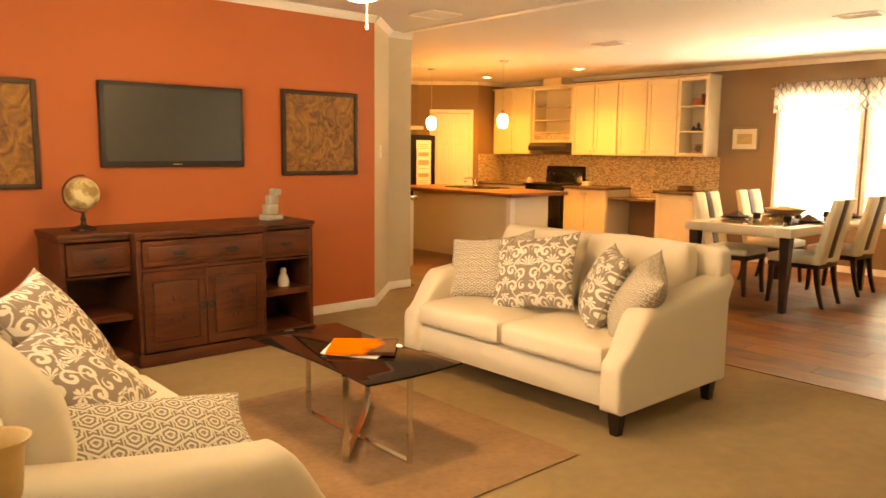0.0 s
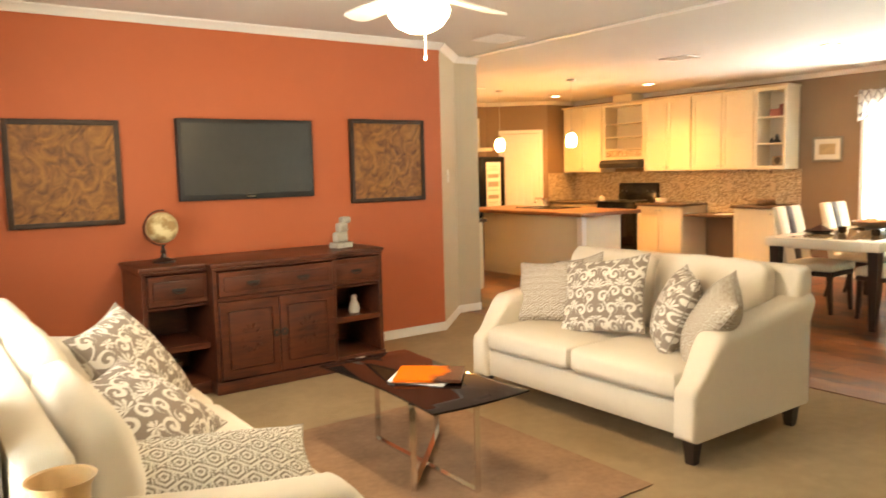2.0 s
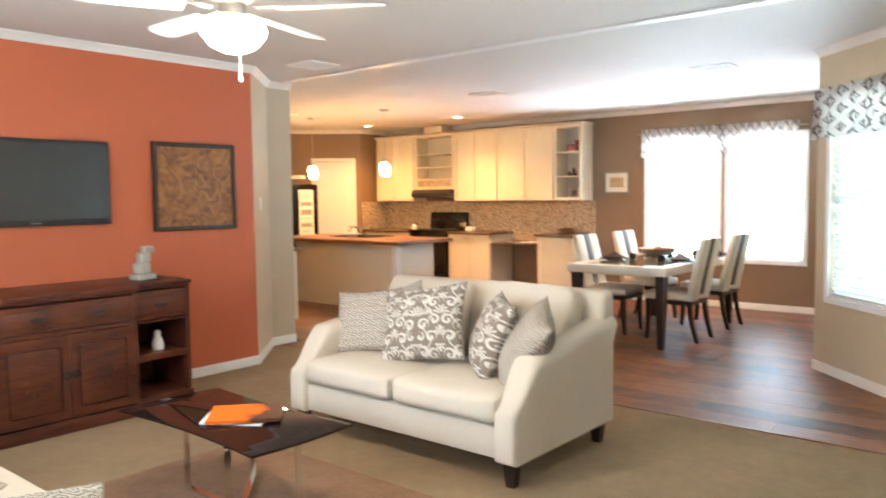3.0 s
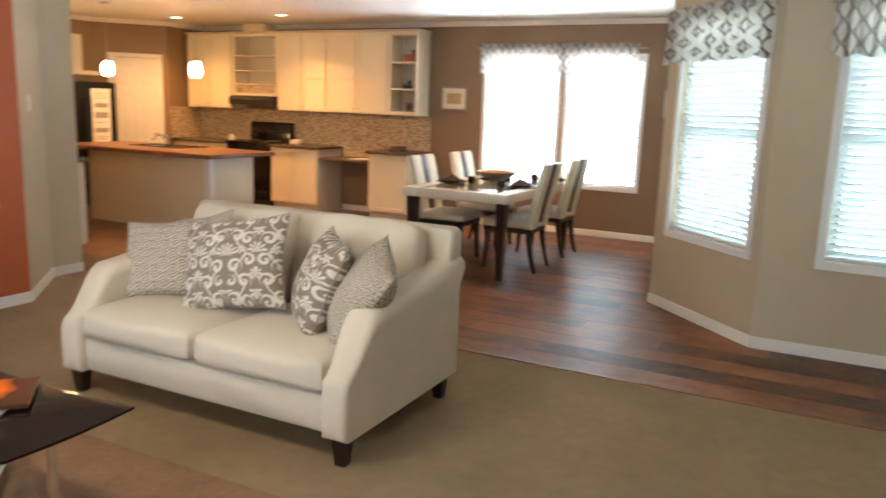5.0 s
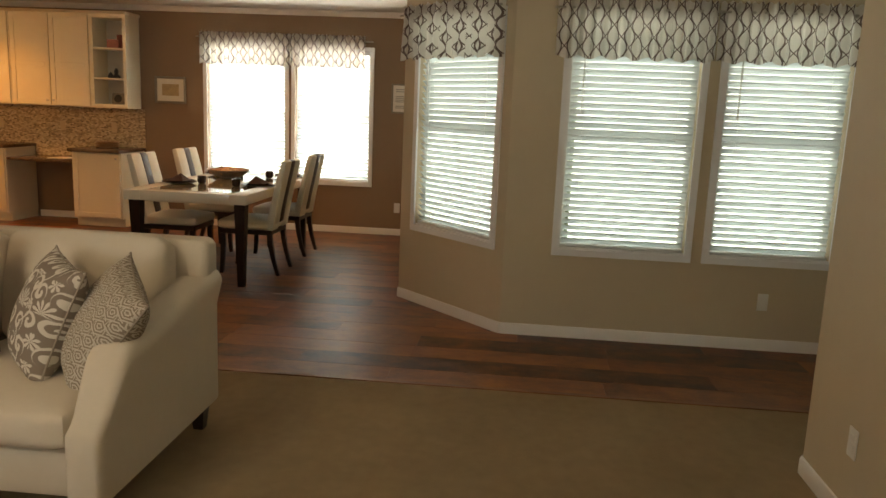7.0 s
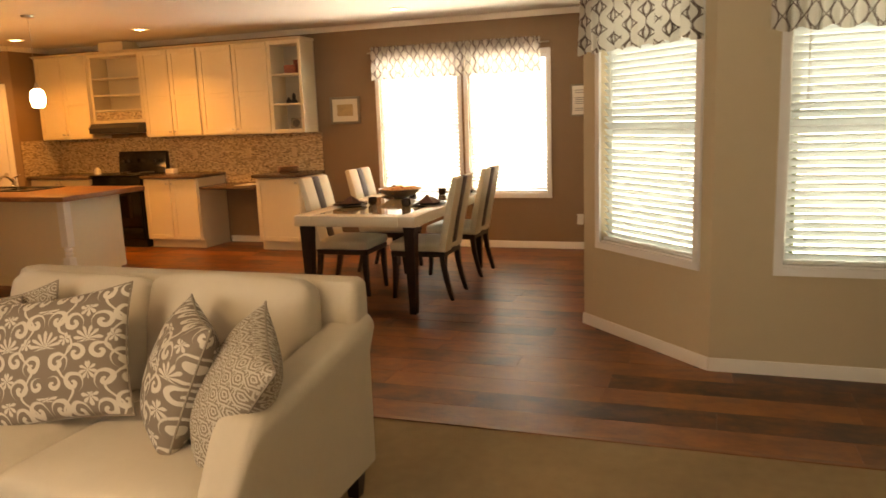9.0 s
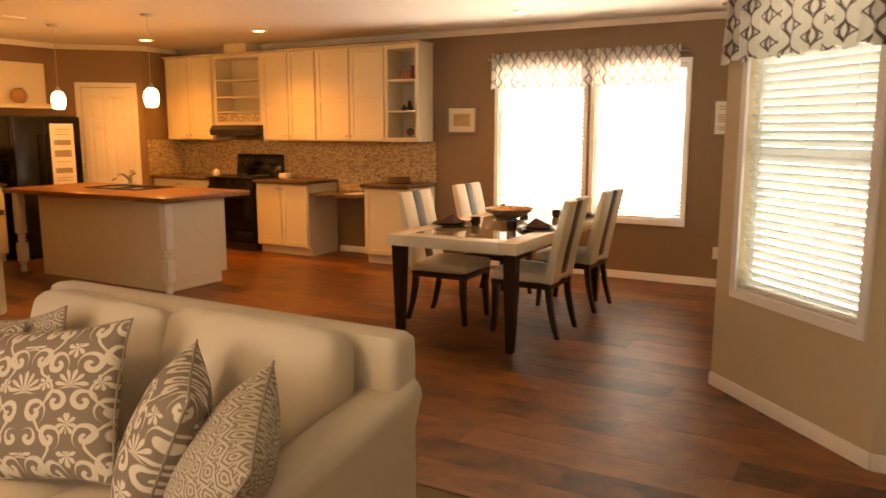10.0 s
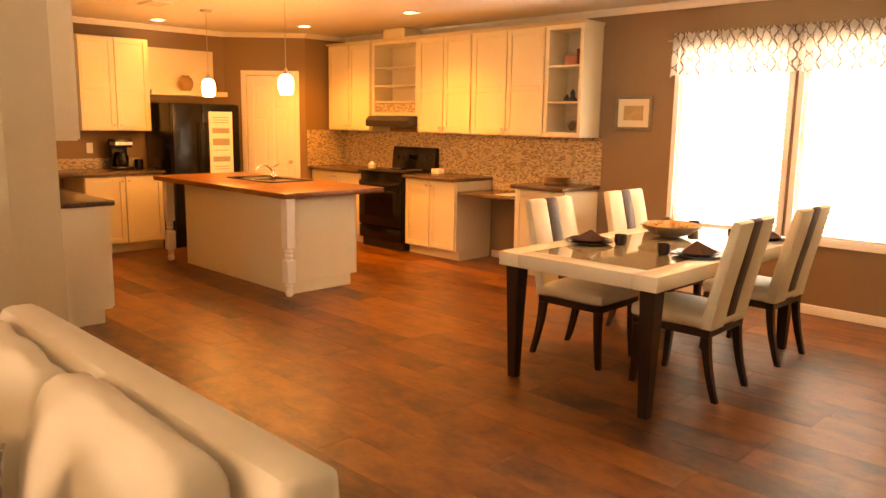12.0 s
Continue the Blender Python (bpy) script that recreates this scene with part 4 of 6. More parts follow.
framed("wall_art", "square bronze relief panel in a dark frame on the red wall", pose(3.64, 5.62, 1.545), 0.735, 0.69, 0.035, FRAMEBROWN, ART, 0.035)
framed("wall_art", "square bronze relief panel in a dark frame on the red wall", pose(1.145, 5.62, 1.49), 0.70, 0.705, 0.035, FRAMEBROWN, ART, 0.035)
PRINT = mat("tan_print", (0.42, 0.30, 0.15), 0.7, noise_scale=14, vary=0.5)
MOUNT = mat("cream_mount", (0.68, 0.62, 0.50), 0.8, noise_scale=20, vary=0.03)
framed("framed_print", "small tan print with cream mount in a silver frame", pose(X_K, 5.03, 1.605, 0, 0, -90), 0.385, 0.315, 0.028, SILVER, PRINT, 0.022, MOUNT, 0.062)
notice = framed("framed_notice", "small printed white notice in a grey wood frame", pose(X_K, 2.245, 1.61, 0, 0, -90), 0.24, 0.34, 0.02, SILVER, PAPER, 0.02)
INK = mat("grey_print_ink", (0.30, 0.28, 0.26), 0.8, noise_scale=40, vary=0.3)
for z in (0.10, 0.075, 0.02, 0.0, -0.02, -0.04, -0.09, -0.11):
    part("printed_line", boxed(-0.07, 0.07, -0.0135, -0.0122, z, z + 0.009), INK, notice)


def television():
    t = thing("television", "wall-mounted black flat television with thin bezel", "television", 2.395, 5.62, 1.57)
    w, h = 1.05, 0.59
    part("body", boxed(-w / 2, w / 2, -0.062, -0.004, -h / 2, h / 2, bevel=0.006), BLACKMATTE, t)
    part("screen", boxed(-w / 2 + 0.03, w / 2 - 0.03, -0.0655, -0.0625, -h / 2 + 0.042, h / 2 - 0.03), mat("tv_screen", (0.045, 0.045, 0.042), 0.25, noise_scale=2, vary=0.15, spec=0.6), t, "dark glossy screen")
    part("badge", boxed(-0.035, 0.035, -0.0640, -0.0625, -h / 2 + 0.015, -h / 2 + 0.025), CHROME, t)


television()


def globe():
    g = thing("globe", "antique tan desk globe on a dark turned stand", "globe", 1.66, 5.31, 0.88)
    m = mat("globe_map", (0.6, 0.5, 0.3), 0.4)
    nt = m.node_tree
    co, x, y, z = axes(m)
    n = node(nt, "ShaderNodeTexNoise", Scale=13.0, Detail=4.0)
    nt.links.new(co, n.inputs["Vector"])
    f = math_node(nt, "MULTIPLY_ADD", n.outputs["Fac"], 9.0, -4.2)
    f.node.use_clamp = True
    two_tone(m, f, (0.62, 0.53, 0.30), (0.32, 0.20, 0.075))
    part("stand", lathed([(0, 0), (0.075, 0), (0.075, 0.012), (0.055, 0.022), (0.022, 0.035), (0.014, 0.06), (0.02, 0.075), (0.012, 0.09), (0.012, 0.118), (0, 0.12)], seg=20), DARKWOOD, g)
    bm = bmesh.new()
    bmesh.ops.create_uvsphere(bm, u_segments=28, v_segments=16, radius=0.105, matrix=Matrix.Translation((0, 0, 0.235)))
    part("ball", bm, m, g, "tan and brown map ball")
    bm = bmesh.new()
    for i in range(20):
        a0, a1 = radians(-100 + i * 10), radians(-90 + i * 10)
        c = Vector((0, 0, 0.235))
        bar(bm, c + 0.118 * Vector((-math.cos(a0), 0, math.sin(a0))), c + 0.118 * Vector((-math.cos(a1), 0, math.sin(a1))), 0.0045, 6)
    part("meridian", bm, DARKWOOD, g, "dark curved meridian arm")


globe()
STONE = mat("grey_stone", (0.40, 0.37, 0.31), 0.75, noise_scale=18, vary=0.3, bump=0.6, bump_scale=60)
PORCELAIN = mat("white_porcelain", (0.8, 0.78, 0.74), 0.2, noise_scale=6, vary=0.03)
bm = boxed(-0.075, 0.075, -0.055, 0.055, 0.0, 0.04, bevel=0.006)
box(bm, -0.06, 0.045, -0.04, 0.04, 0.04, 0.12, 0.018, 3)
box(bm, -0.035, 0.055, -0.035, 0.035, 0.115, 0.19, 0.02, 3)
box(bm, 0.0, 0.085, -0.03, 0.03, 0.185, 0.235, 0.014, 3)
fig = part("stone_figure", bm, STONE)
fig.matrix_basis = pose(2.99, 5.28, 0.88, 0, 0, 10)
tagged(fig, "small carved grey stone figure on the sideboard", "ornament")
bm = lathed([(0, 0), (0.04, 0), (0.046, 0.03), (0.036, 0.07), (0.022, 0.10), (0.026, 0.12), (0.018, 0.138), (0, 0.145)], seg=18)
fig = part("porcelain_figure", bm, PORCELAIN)
fig.matrix_basis = pose(3.05, 5.22, 0.372)
tagged(fig, "small white porcelain ornament on the sideboard shelf", "ornament")
bm = boxed(-0.09, 0.09, -0.06, 0.06, 0.0, 0.12, bevel=0.006)
box(bm, -0.094, 0.094, -0.064, 0.064, 0.105, 0.135, 0.005, 2)
fig = part("small_box", bm, grain("box_wood", (0.05, 0.03, 0.02), (0.14, 0.09, 0.05)))
fig.matrix_basis = pose(1.60, 5.22, 0.0855)
tagged(fig, "small dark decorative box on the low sideboard shelf", "box")

# ---- goblet and end table by the long sofa ----
et = thing("end_table", "small round dark wooden end table beside the sofa", "end table", 0.52, 1.50, 0)
part("tabletop", lathed([(0, 0.575), (0.2, 0.575), (0.205, 0.585), (0.2, 0.60), (0, 0.60)], seg=32), DARKWOOD, et)
part("pedestal", lathed([(0, 0.0), (0.14, 0.0), (0.13, 0.02), (0.03, 0.05), (0.025, 0.3), (0.03, 0.575), (0, 0.575)], seg=20), DARKWOOD, et)
CLAY = mat("amber_ceramic", (0.58, 0.36, 0.16), 0.4, noise_scale=7, vary=0.18)
gb = thing("goblet_vase", "flared amber ceramic goblet on a dark stem", "vase", 0.44, 1.61, 0.60)
part("stem", lathed([(0, 0), (0.05, 0), (0.045, 0.012), (0.016, 0.03), (0.014, 0.16), (0.03, 0.185), (0, 0.186)], seg=20), BLACKMATTE, gb)
part("cup", lathed([(0, 0.186), (0.032, 0.187), (0.042, 0.2), (0.046, 0.235), (0.048, 0.27), (0.051, 0.29), (0.060, 0.305), (0.062, 0.309), (0.057, 0.307), (0.048, 0.29), (0.042, 0.24), (0.034, 0.205), (0, 0.20)], seg=28), CLAY, gb)

# ---- ceiling fan and ceiling fixtures ----
FANLIGHT = emitter("frosted_lit_glass", SOFTWARM, 16.0)
def ceiling_fan():
    f = thing("ceiling_fan", "white five-blade ceiling fan with lit frosted bowl", "ceiling fan", 2.2, 2.98, TOP)
    part("canopy", lathed([(0, -0.001), (0.065, -0.001), (0.06, -0.03), (0.03, -0.06), (0.018, -0.065), (0, -0.065)], seg=24), NICKEL, f)
    part("downrod", bar(bmesh.new(), (0, 0, -0.17), (0, 0, -0.06), 0.012, 12), NICKEL, f)
    part("motor", lathed([(0, -0.165), (0.05, -0.17), (0.10, -0.19), (0.115, -0.23), (0.105, -0.275), (0.06, -0.30), (0, -0.30)], seg=28), NICKEL, f)
    part("switch_housing", lathed([(0, -0.30), (0.055, -0.301), (0.055, -0.345), (0.09, -0.352), (0.09, -0.365), (0, -0.365)], seg=24), NICKEL, f)
    part("glass_bowl", lathed([(0, -0.505), (0.05, -0.50), (0.10, -0.475), (0.135, -0.43), (0.14, -0.40), (0.12, -0.366), (0, -0.3655)], seg=28), FANLIGHT, f, "lit frosted glass bowl")
    part("pull_chain", bar(bmesh.new(), (0.03, 0.0, -0.60), (0.03, 0.0, -0.49), 0.0018, 6), WHITEPLASTIC, f)
    part("pull_knob", lathed([(0, -0.622), (0.006, -0.619), (0.0075, -0.608), (0.003, -0.595), (0, -0.595)], 0.03, 0.0, 10), WHITEPLASTIC, f)
    for i in range(5):
        a = radians(-56 + 72 * i)
        m = Matrix.Rotation(a, 4, "Z") @ Matrix.Translation((0, 0, -0.325)) @ Matrix.Rotation(radians(11), 4, "X")
        pts = [(0.20, -0.05), (0.45, -0.066), (0.60, -0.066), (0.64, -0.05), (0.655, 0.0), (0.64, 0.05), (0.60, 0.066), (0.45, 0.066), (0.20, 0.05)]
        bl = part("blade", bent(prism(bmesh.new(), pts, "z", -0.004, 0.004), m), TRIM, f)
        part("blade_arm", bent(boxed(0.09, 0.26, -0.018, 0.018, 0.0045, 0.011, bevel=0.002, seg=1), m), NICKEL, bl)


ceiling_fan()
lamp("fan_lamp", "POINT", (2.2, 2.98, 1.96), 19, SOFTWARM, 0.12)
CANLIGHT = emitter("recessed_bulb", (1.0, 0.78, 0.45), 22.0)


def recessed(x, y, energy, color=WARM):
    r = thing("recessed_light", "round white recessed ceiling light, switched on", "ceiling light", x, y, TOP, group="recessed ceiling lights")
    part("trim_ring", lathed([(0.062, -0.002), (0.092, -0.002), (0.095, -0.006), (0.088, -0.012), (0.066, -0.010), (0.062, -0.006)], seg=28), TRIM, r)
    part("bulb_face", lathed([(0, -0.004), (0.0615, -0.004), (0.0615, -0.0015), (0, -0.0015)], seg=24), CANLIGHT, r, "glowing bulb face")
    l = lamp("recessed_lamp", "SPOT", (x, y, TOP - 0.02), energy, color, target=(x, y, 0))
    l.data.spot_size, l.data.spot_blend, l.data.shadow_soft_size = radians(130), 0.8, 0.06
    return r


for x, y in ((8.72, 8.78), (8.74, 6.98), (7.34, 9.62)):
    recessed(x, y, 100 if y < 9 else 12)
recessed(7.66, 3.93, 40)
recessed(8.90, 3.93, 40)


def vent(x, y, w, d):
    v = thing("ceiling_vent", "white louvred ceiling air vent", "vent", x, y, TOP, group="ceiling vents")
    bm = bmesh.new()
    for x0, x1, y0, y1 in ((-w / 2, -w / 2 + 0.025, -d / 2, d / 2), (w / 2 - 0.025, w / 2, -d / 2, d / 2), (-w / 2 + 0.025, w / 2 - 0.025, -d / 2, -d / 2 + 0.025), (-w / 2 + 0.025, w / 2 - 0.025, d / 2 - 0.025, d / 2)):
        box(bm, x0, x1, y0, y1, -0.014, -0.001, 0.003, 1)
    part("frame", bm, TRIM, v)
    part("backing", boxed(-w / 2 + 0.02, w / 2 - 0.02, -d / 2 + 0.02, d / 2 - 0.02, -0.003, -0.001), BLACKMATTE, v)
    n = int((w - 0.05) / 0.022)
    for i in range(n):
        x0 = -w / 2 + 0.028 + i * 0.022
        bm = prism(bmesh.new(), [(x0, -0.004), (x0 + 0.014, -0.013), (x0 + 0.0155, -0.012), (x0 + 0.0015, -0.003)], "y", -d / 2 + 0.026, d / 2 - 0.026)
        part("slat", bm, TRIM, v, smooth=False)


vent(4.52, 5.17, 0.33, 0.33)
vent(7.0, 5.17, 0.22, 0.36)
vent(7.05, 2.70, 0.22, 0.36)
vent(6.80, 8.45, 0.22, 0.36)
sm = part("smoke_alarm", lathed([(0, -0.035), (0.04, -0.034), (0.055, -0.025), (0.06, -0.001), (0, -0.001)], seg=24), WHITEPLASTIC)
sm.matrix_basis = pose(5.9, 8.3, TOP)
tagged(sm, "round white smoke alarm on the kitchen ceiling", "smoke alarm")

PENDANT = emitter("lit_pendant_glass", (1.0, 0.66, 0.30), 45.0)


def pendant(x, y):
    p = thing("pendant_light", "lit white glass pendant on a thin cord over the island", "pendant light", x, y, TOP, group="pendant lights")
    part("canopy", lathed([(0, -0.001), (0.06, -0.001), (0.055, -0.02), (0.015, -0.03), (0, -0.03)], seg=20), NICKEL, p)
    part("cord", bar(bmesh.new(), (0, 0, -0.635), (0, 0, -0.03), 0.003, 6), NICKEL, p)
    part("socket", lathed([(0, -0.625), (0.012, -0.625), (0.025, -0.665), (0.025, -0.68), (0, -0.68)], seg=16), NICKEL, p)
    part("shade", lathed([(0, -0.68), (0.035, -0.682), (0.056, -0.705), (0.068, -0.755), (0.066, -0.805), (0.052, -0.845), (0.04, -0.857), (0, -0.857)], seg=22), PENDANT, p, "glowing white glass shade")
    lamp("pendant_lamp", "POINT", (x, y, TOP - 0.93), 16, WARM, 0.05)


pendant(7.33, 8.49)
pendant(7.32, 7.06)

# ---- kitchen ----
def shaker(w, h, mid=None, rail=0.055):
    """A door front, w by h from its lower left corner, facing -y, with recessed panels; mid: height of a middle rail."""
    bm = bmesh.new()
    box(bm, 0, rail, -0.02, 0, 0, h, 0.002, 1)
    box(bm, w - rail, w, -0.02, 0, 0, h, 0.002, 1)
    zs = [0, h] if mid is None else [0, mid, h]
    box(bm, rail, w - rail, -0.02, 0, 0, rail, 0.002, 1)
    box(bm, rail, w - rail, -0.02, 0, h - rail, h, 0.002, 1)
    if mid is not None:
        box(bm, rail, w - rail, -0.02, 0, mid - rail / 2, mid + rail / 2, 0.002, 1)
    box(bm, rail - 0.002, w - rail + 0.002, -0.011, -0.002, rail - 0.002, h - rail + 0.002)
    return bm


def cabinet(name, label, m, w, depth, z0, z1, doors=2, mid=None, toe=False, left_end=False, knob_low=True, drawers=0):
    """A cupboard against a wall, in the wall's frame: from x = 0 to w, front at -depth."""
    c = thing(name, label, "cabinet")
    c.matrix_basis = m
    lift = 0.10 if toe else 0.0
    part("body", boxed(0.001, w - 0.001, -depth + 0.021, -0.004, z0 + lift, z1, bevel=0.001, seg=1), CABINET, c)
    if toe:
        part("toe_kick", boxed(0.002, w - 0.002, -depth + 0.08, -0.01, z0, z0 + lift), CABINET, c)
    if doors:
        g = 0.012
        dw = (w - g * (doors + 1)) / doors
        for i in range(doors):
            x0 = g + i * (dw + g)
            h = z1 - z0 - lift - 2 * g
            d = part("door", bent(shaker(dw, h, mid), Matrix.Translation((x0, -depth + 0.0205, z0 + lift + g))), CABINET, c)
            kx = x0 + (dw - 0.03 if i % 2 == 0 else 0.03)
            kz = z0 + lift + g + (0.05 if knob_low else h - 0.05)
            part("knob", bent(lathed([(0, 0), (0.006, 0), (0.006, 0.014), (0.014, 0.018), (0.014, 0.026), (0, 0.029)], seg=12), Matrix.Translation((kx, -depth + 0.0005, kz)) @ Matrix.Rotation(radians(90), 4, "X")), NICKEL, d, "small nickel knob")
    return c


M_KW = along((X_K, 9.42), (X_K, 5.0))[0]


def kw(y):
    return M_KW @ Matrix.Translation((9.42 - y, 0, 0))


UP0, UP1 = 1.365, 2.425
cabinet("upper_cabinet", "cream upper kitchen cabinet with two panelled doors", kw(9.37), 0.86, 0.33, UP0, UP1, 2, 0.46)
cabinet("upper_cabinet", "cream upper kitchen cabinet with two panelled doors", kw(7.67), 0.845, 0.33, UP0, UP1, 2, 0.46)
cabinet("upper_cabinet", "cream upper kitchen cabinet with two panelled doors", kw(6.82), 0.975, 0.33, UP0, UP1, 2, 0.46)


def open_unit(name, label, m, w, depth, z0, z1, shelves, side=0.035, face=0.035):
    c = thing(name, label, "shelf unit")
    c.matrix_basis = m
    part("back_panel", boxed(0.0015, w - 0.0015, -0.016, -0.004, z0, z1), INNER, c)
    for x0, x1 in ((0.0015, side), (w - side, w - 0.0015)):
        part("side_panel", boxed(x0, x1, -depth, -0.017, z0, z1, bevel=0.002, seg=1), CABINET, c)
    for z in (z0, z1 - face):
        part("rail", boxed(side + 0.0005, w - side - 0.0005, -depth + 0.002, -0.017, z, z + face), CABINET, c)
    for z in shelves:
        part("shelf", boxed(side + 0.0005, w - side - 0.0005, -depth + 0.01, -0.017, z - 0.009, z + 0.009), CABINET, c)
    return c


open_unit("spice_shelf", "cream open shelf unit over the cooker hood", kw(8.50), 0.825, 0.31, 1.56, UP1, (1.72, 1.91, 2.12), 0.045)
sp = part("mosaic_band", boxed(0.05, 0.775, -0.295, -0.288, 1.60, 1.70), MOSAIC)
sp.matrix_basis = kw(8.50)
tagged(sp, "narrow band of brown mosaic tile under the open shelves", "tile band")
vb = part("vent_box", boxed(0.20, 0.58, -0.30, -0.004, UP1 + 0.03, TOP - 0.003, bevel=0.004, seg=1), CABINET)
vb.matrix_basis = kw(8.50)
tagged(vb, "cream boxed duct above the open shelves", "duct cover")
open_unit("open_shelf", "cream open end shelf with small ornaments", kw(5.84), 0.44, 0.33, UP0, UP1, (1.70, 2.04), 0.04, 0.045)
for y0, y1, d in ((9.40, 8.51, 0.33), (8.50, 7.675, 0.32), (7.67, 5.395, 0.33)):
    bm = prism(bmesh.new(), [(-d - 0.02, UP1 + 0.028), (-d + 0.02, UP1 + 0.0005), (-0.004, UP1 + 0.0005), (-0.004, UP1 + 0.028)], "x", 9.42 - y0, 9.42 - y1 + 0.004)
    o = part("cabinet_cornice", bm, CABINET)
    o.matrix_basis = M_KW
    tagged(o, "cream cornice board on top of the upper cabinets", "cornice")

for y, z, kind in ((5.56, 2.05, "book"), (5.60, 1.71, "fig"), (5.56, 1.412, "plate")):
    if kind == "book":
        b = magazine("small_book", "small red-brown book standing on the end shelf", 0.02, 0.13, 0.16, pose(9.66, y - 0.03, z), mat("red_book", (0.18, 0.04, 0.03), 0.5), PAPER)
        b = part("photo_block", boxed(-0.012, 0.012, -0.07, 0.07, 0, 0.10, bevel=0.003), mat("red_tin", (0.28, 0.09, 0.07), 0.4, noise_scale=30, vary=0.4))
        b.matrix_basis = pose(9.60, y + 0.06, z)
        tagged(b, "small red patterned tin on the end shelf", "tin")
    elif kind == "fig":
        bm = lathed([(0, 0), (0.05, 0), (0.045, 0.02), (0.02, 0.05), (0.025, 0.08), (0.012, 0.11), (0, 0.12)], seg=12)
        lathe(bm, [(0, 0), (0.035, 0), (0.03, 0.03), (0.012, 0.06), (0, 0.075)], 0.0, 0.07, 12)
        b = part("dark_figurine", bm, BLACKMATTE)
        b.matrix_basis = pose(9.62, y, z)
        tagged(b, "small dark figurine on the end shelf", "ornament")
    else:
        b = thing("picture_stand", "small dark oval picture on the end shelf", "ornament", 9.62, y + 0.03, z)
        part("board", bent(boxed(-0.01, 0.01, -0.075, 0.075, 0, 0.13, bevel=0.008), Matrix.Rotation(radians(8), 4, "Y")), SILVER, b)
        part("oval", bent(lathed([(0, 0), (0.048, 0), (0.045, 0.004), (0, 0.004)], seg=20), Matrix.Translation((-0.003, 0, 0.065)) @ Matrix.Rotation(radians(-82), 4, "Y")), BLACKMATTE, b, "dark oval picture")

# base run
BT = 0.862
cabinet("base_cabinet", "cream base kitchen cabinet with two panelled doors", kw(9.40), 1.0, 0.585, 0, BT, 2, None, True, knob_low=False)
cabinet("base_cabinet", "cream base kitchen cabinet with two panelled doors beside the cooker", kw(7.585), 0.805, 0.585, 0, BT, 2, None, True, knob_low=False)
cabinet("base_cabinet", "cream narrow base cabinet at the end of the kitchen run", kw(5.97), 0.59, 0.585, 0, BT, 1, None, True, knob_low=False)


def worktop(m, w, depth, z, label, material=STONETOP, name="worktop", thick=0.038):
    o = part(name, boxed(-0.004, w, -depth, -0.004, z, z + thick, bevel=0.008), material)
    o.matrix_basis = m
    return tagged(o, label, "worktop")


worktop(kw(9.41), 1.015, 0.625, BT + 0.001, "brown stone-look laminate worktop")
worktop(kw(7.59), 0.83, 0.625, BT + 0.001, "brown stone-look laminate worktop beside the cooker")
worktop(kw(5.99), 0.63, 0.625, BT + 0.001, "brown stone-look laminate worktop at the end of the run")
worktop(kw(6.775), 0.80, 0.56, 0.725, "brown lower laminate desk top between the cabinets", thick=0.035)
bs = structure("backsplash", boxed(0.008, 4.06, -0.009, -0.002, 0.903, UP0 - 0.003), MOSAIC, "brown and cream mosaic tile backsplash", "tile")
bs.matrix_basis = M_KW
b2 = structure("backsplash_desk", boxed(9.42 - 6.77, 9.42 - 5.98, -0.008, -0.002, 0.762, 0.9025), MOSAIC, "mosaic tile behind the desk top", "tile")
b2.matrix_basis = M_KW
b3 = structure("backsplash_return", boxed(9.18, X_K - 0.012, 9.411, 9.418, 0.903, UP0), MOSAIC, "mosaic tile on the short return wall", "tile")
dk = part("desk_back", boxed(9.42 - 6.76, 9.42 - 5.99, -0.012, -0.003, 0.08, 0.70), TAUPE)
dk.matrix_basis = M_KW
tagged(dk, "brown painted panel behind the desk opening", "panel")


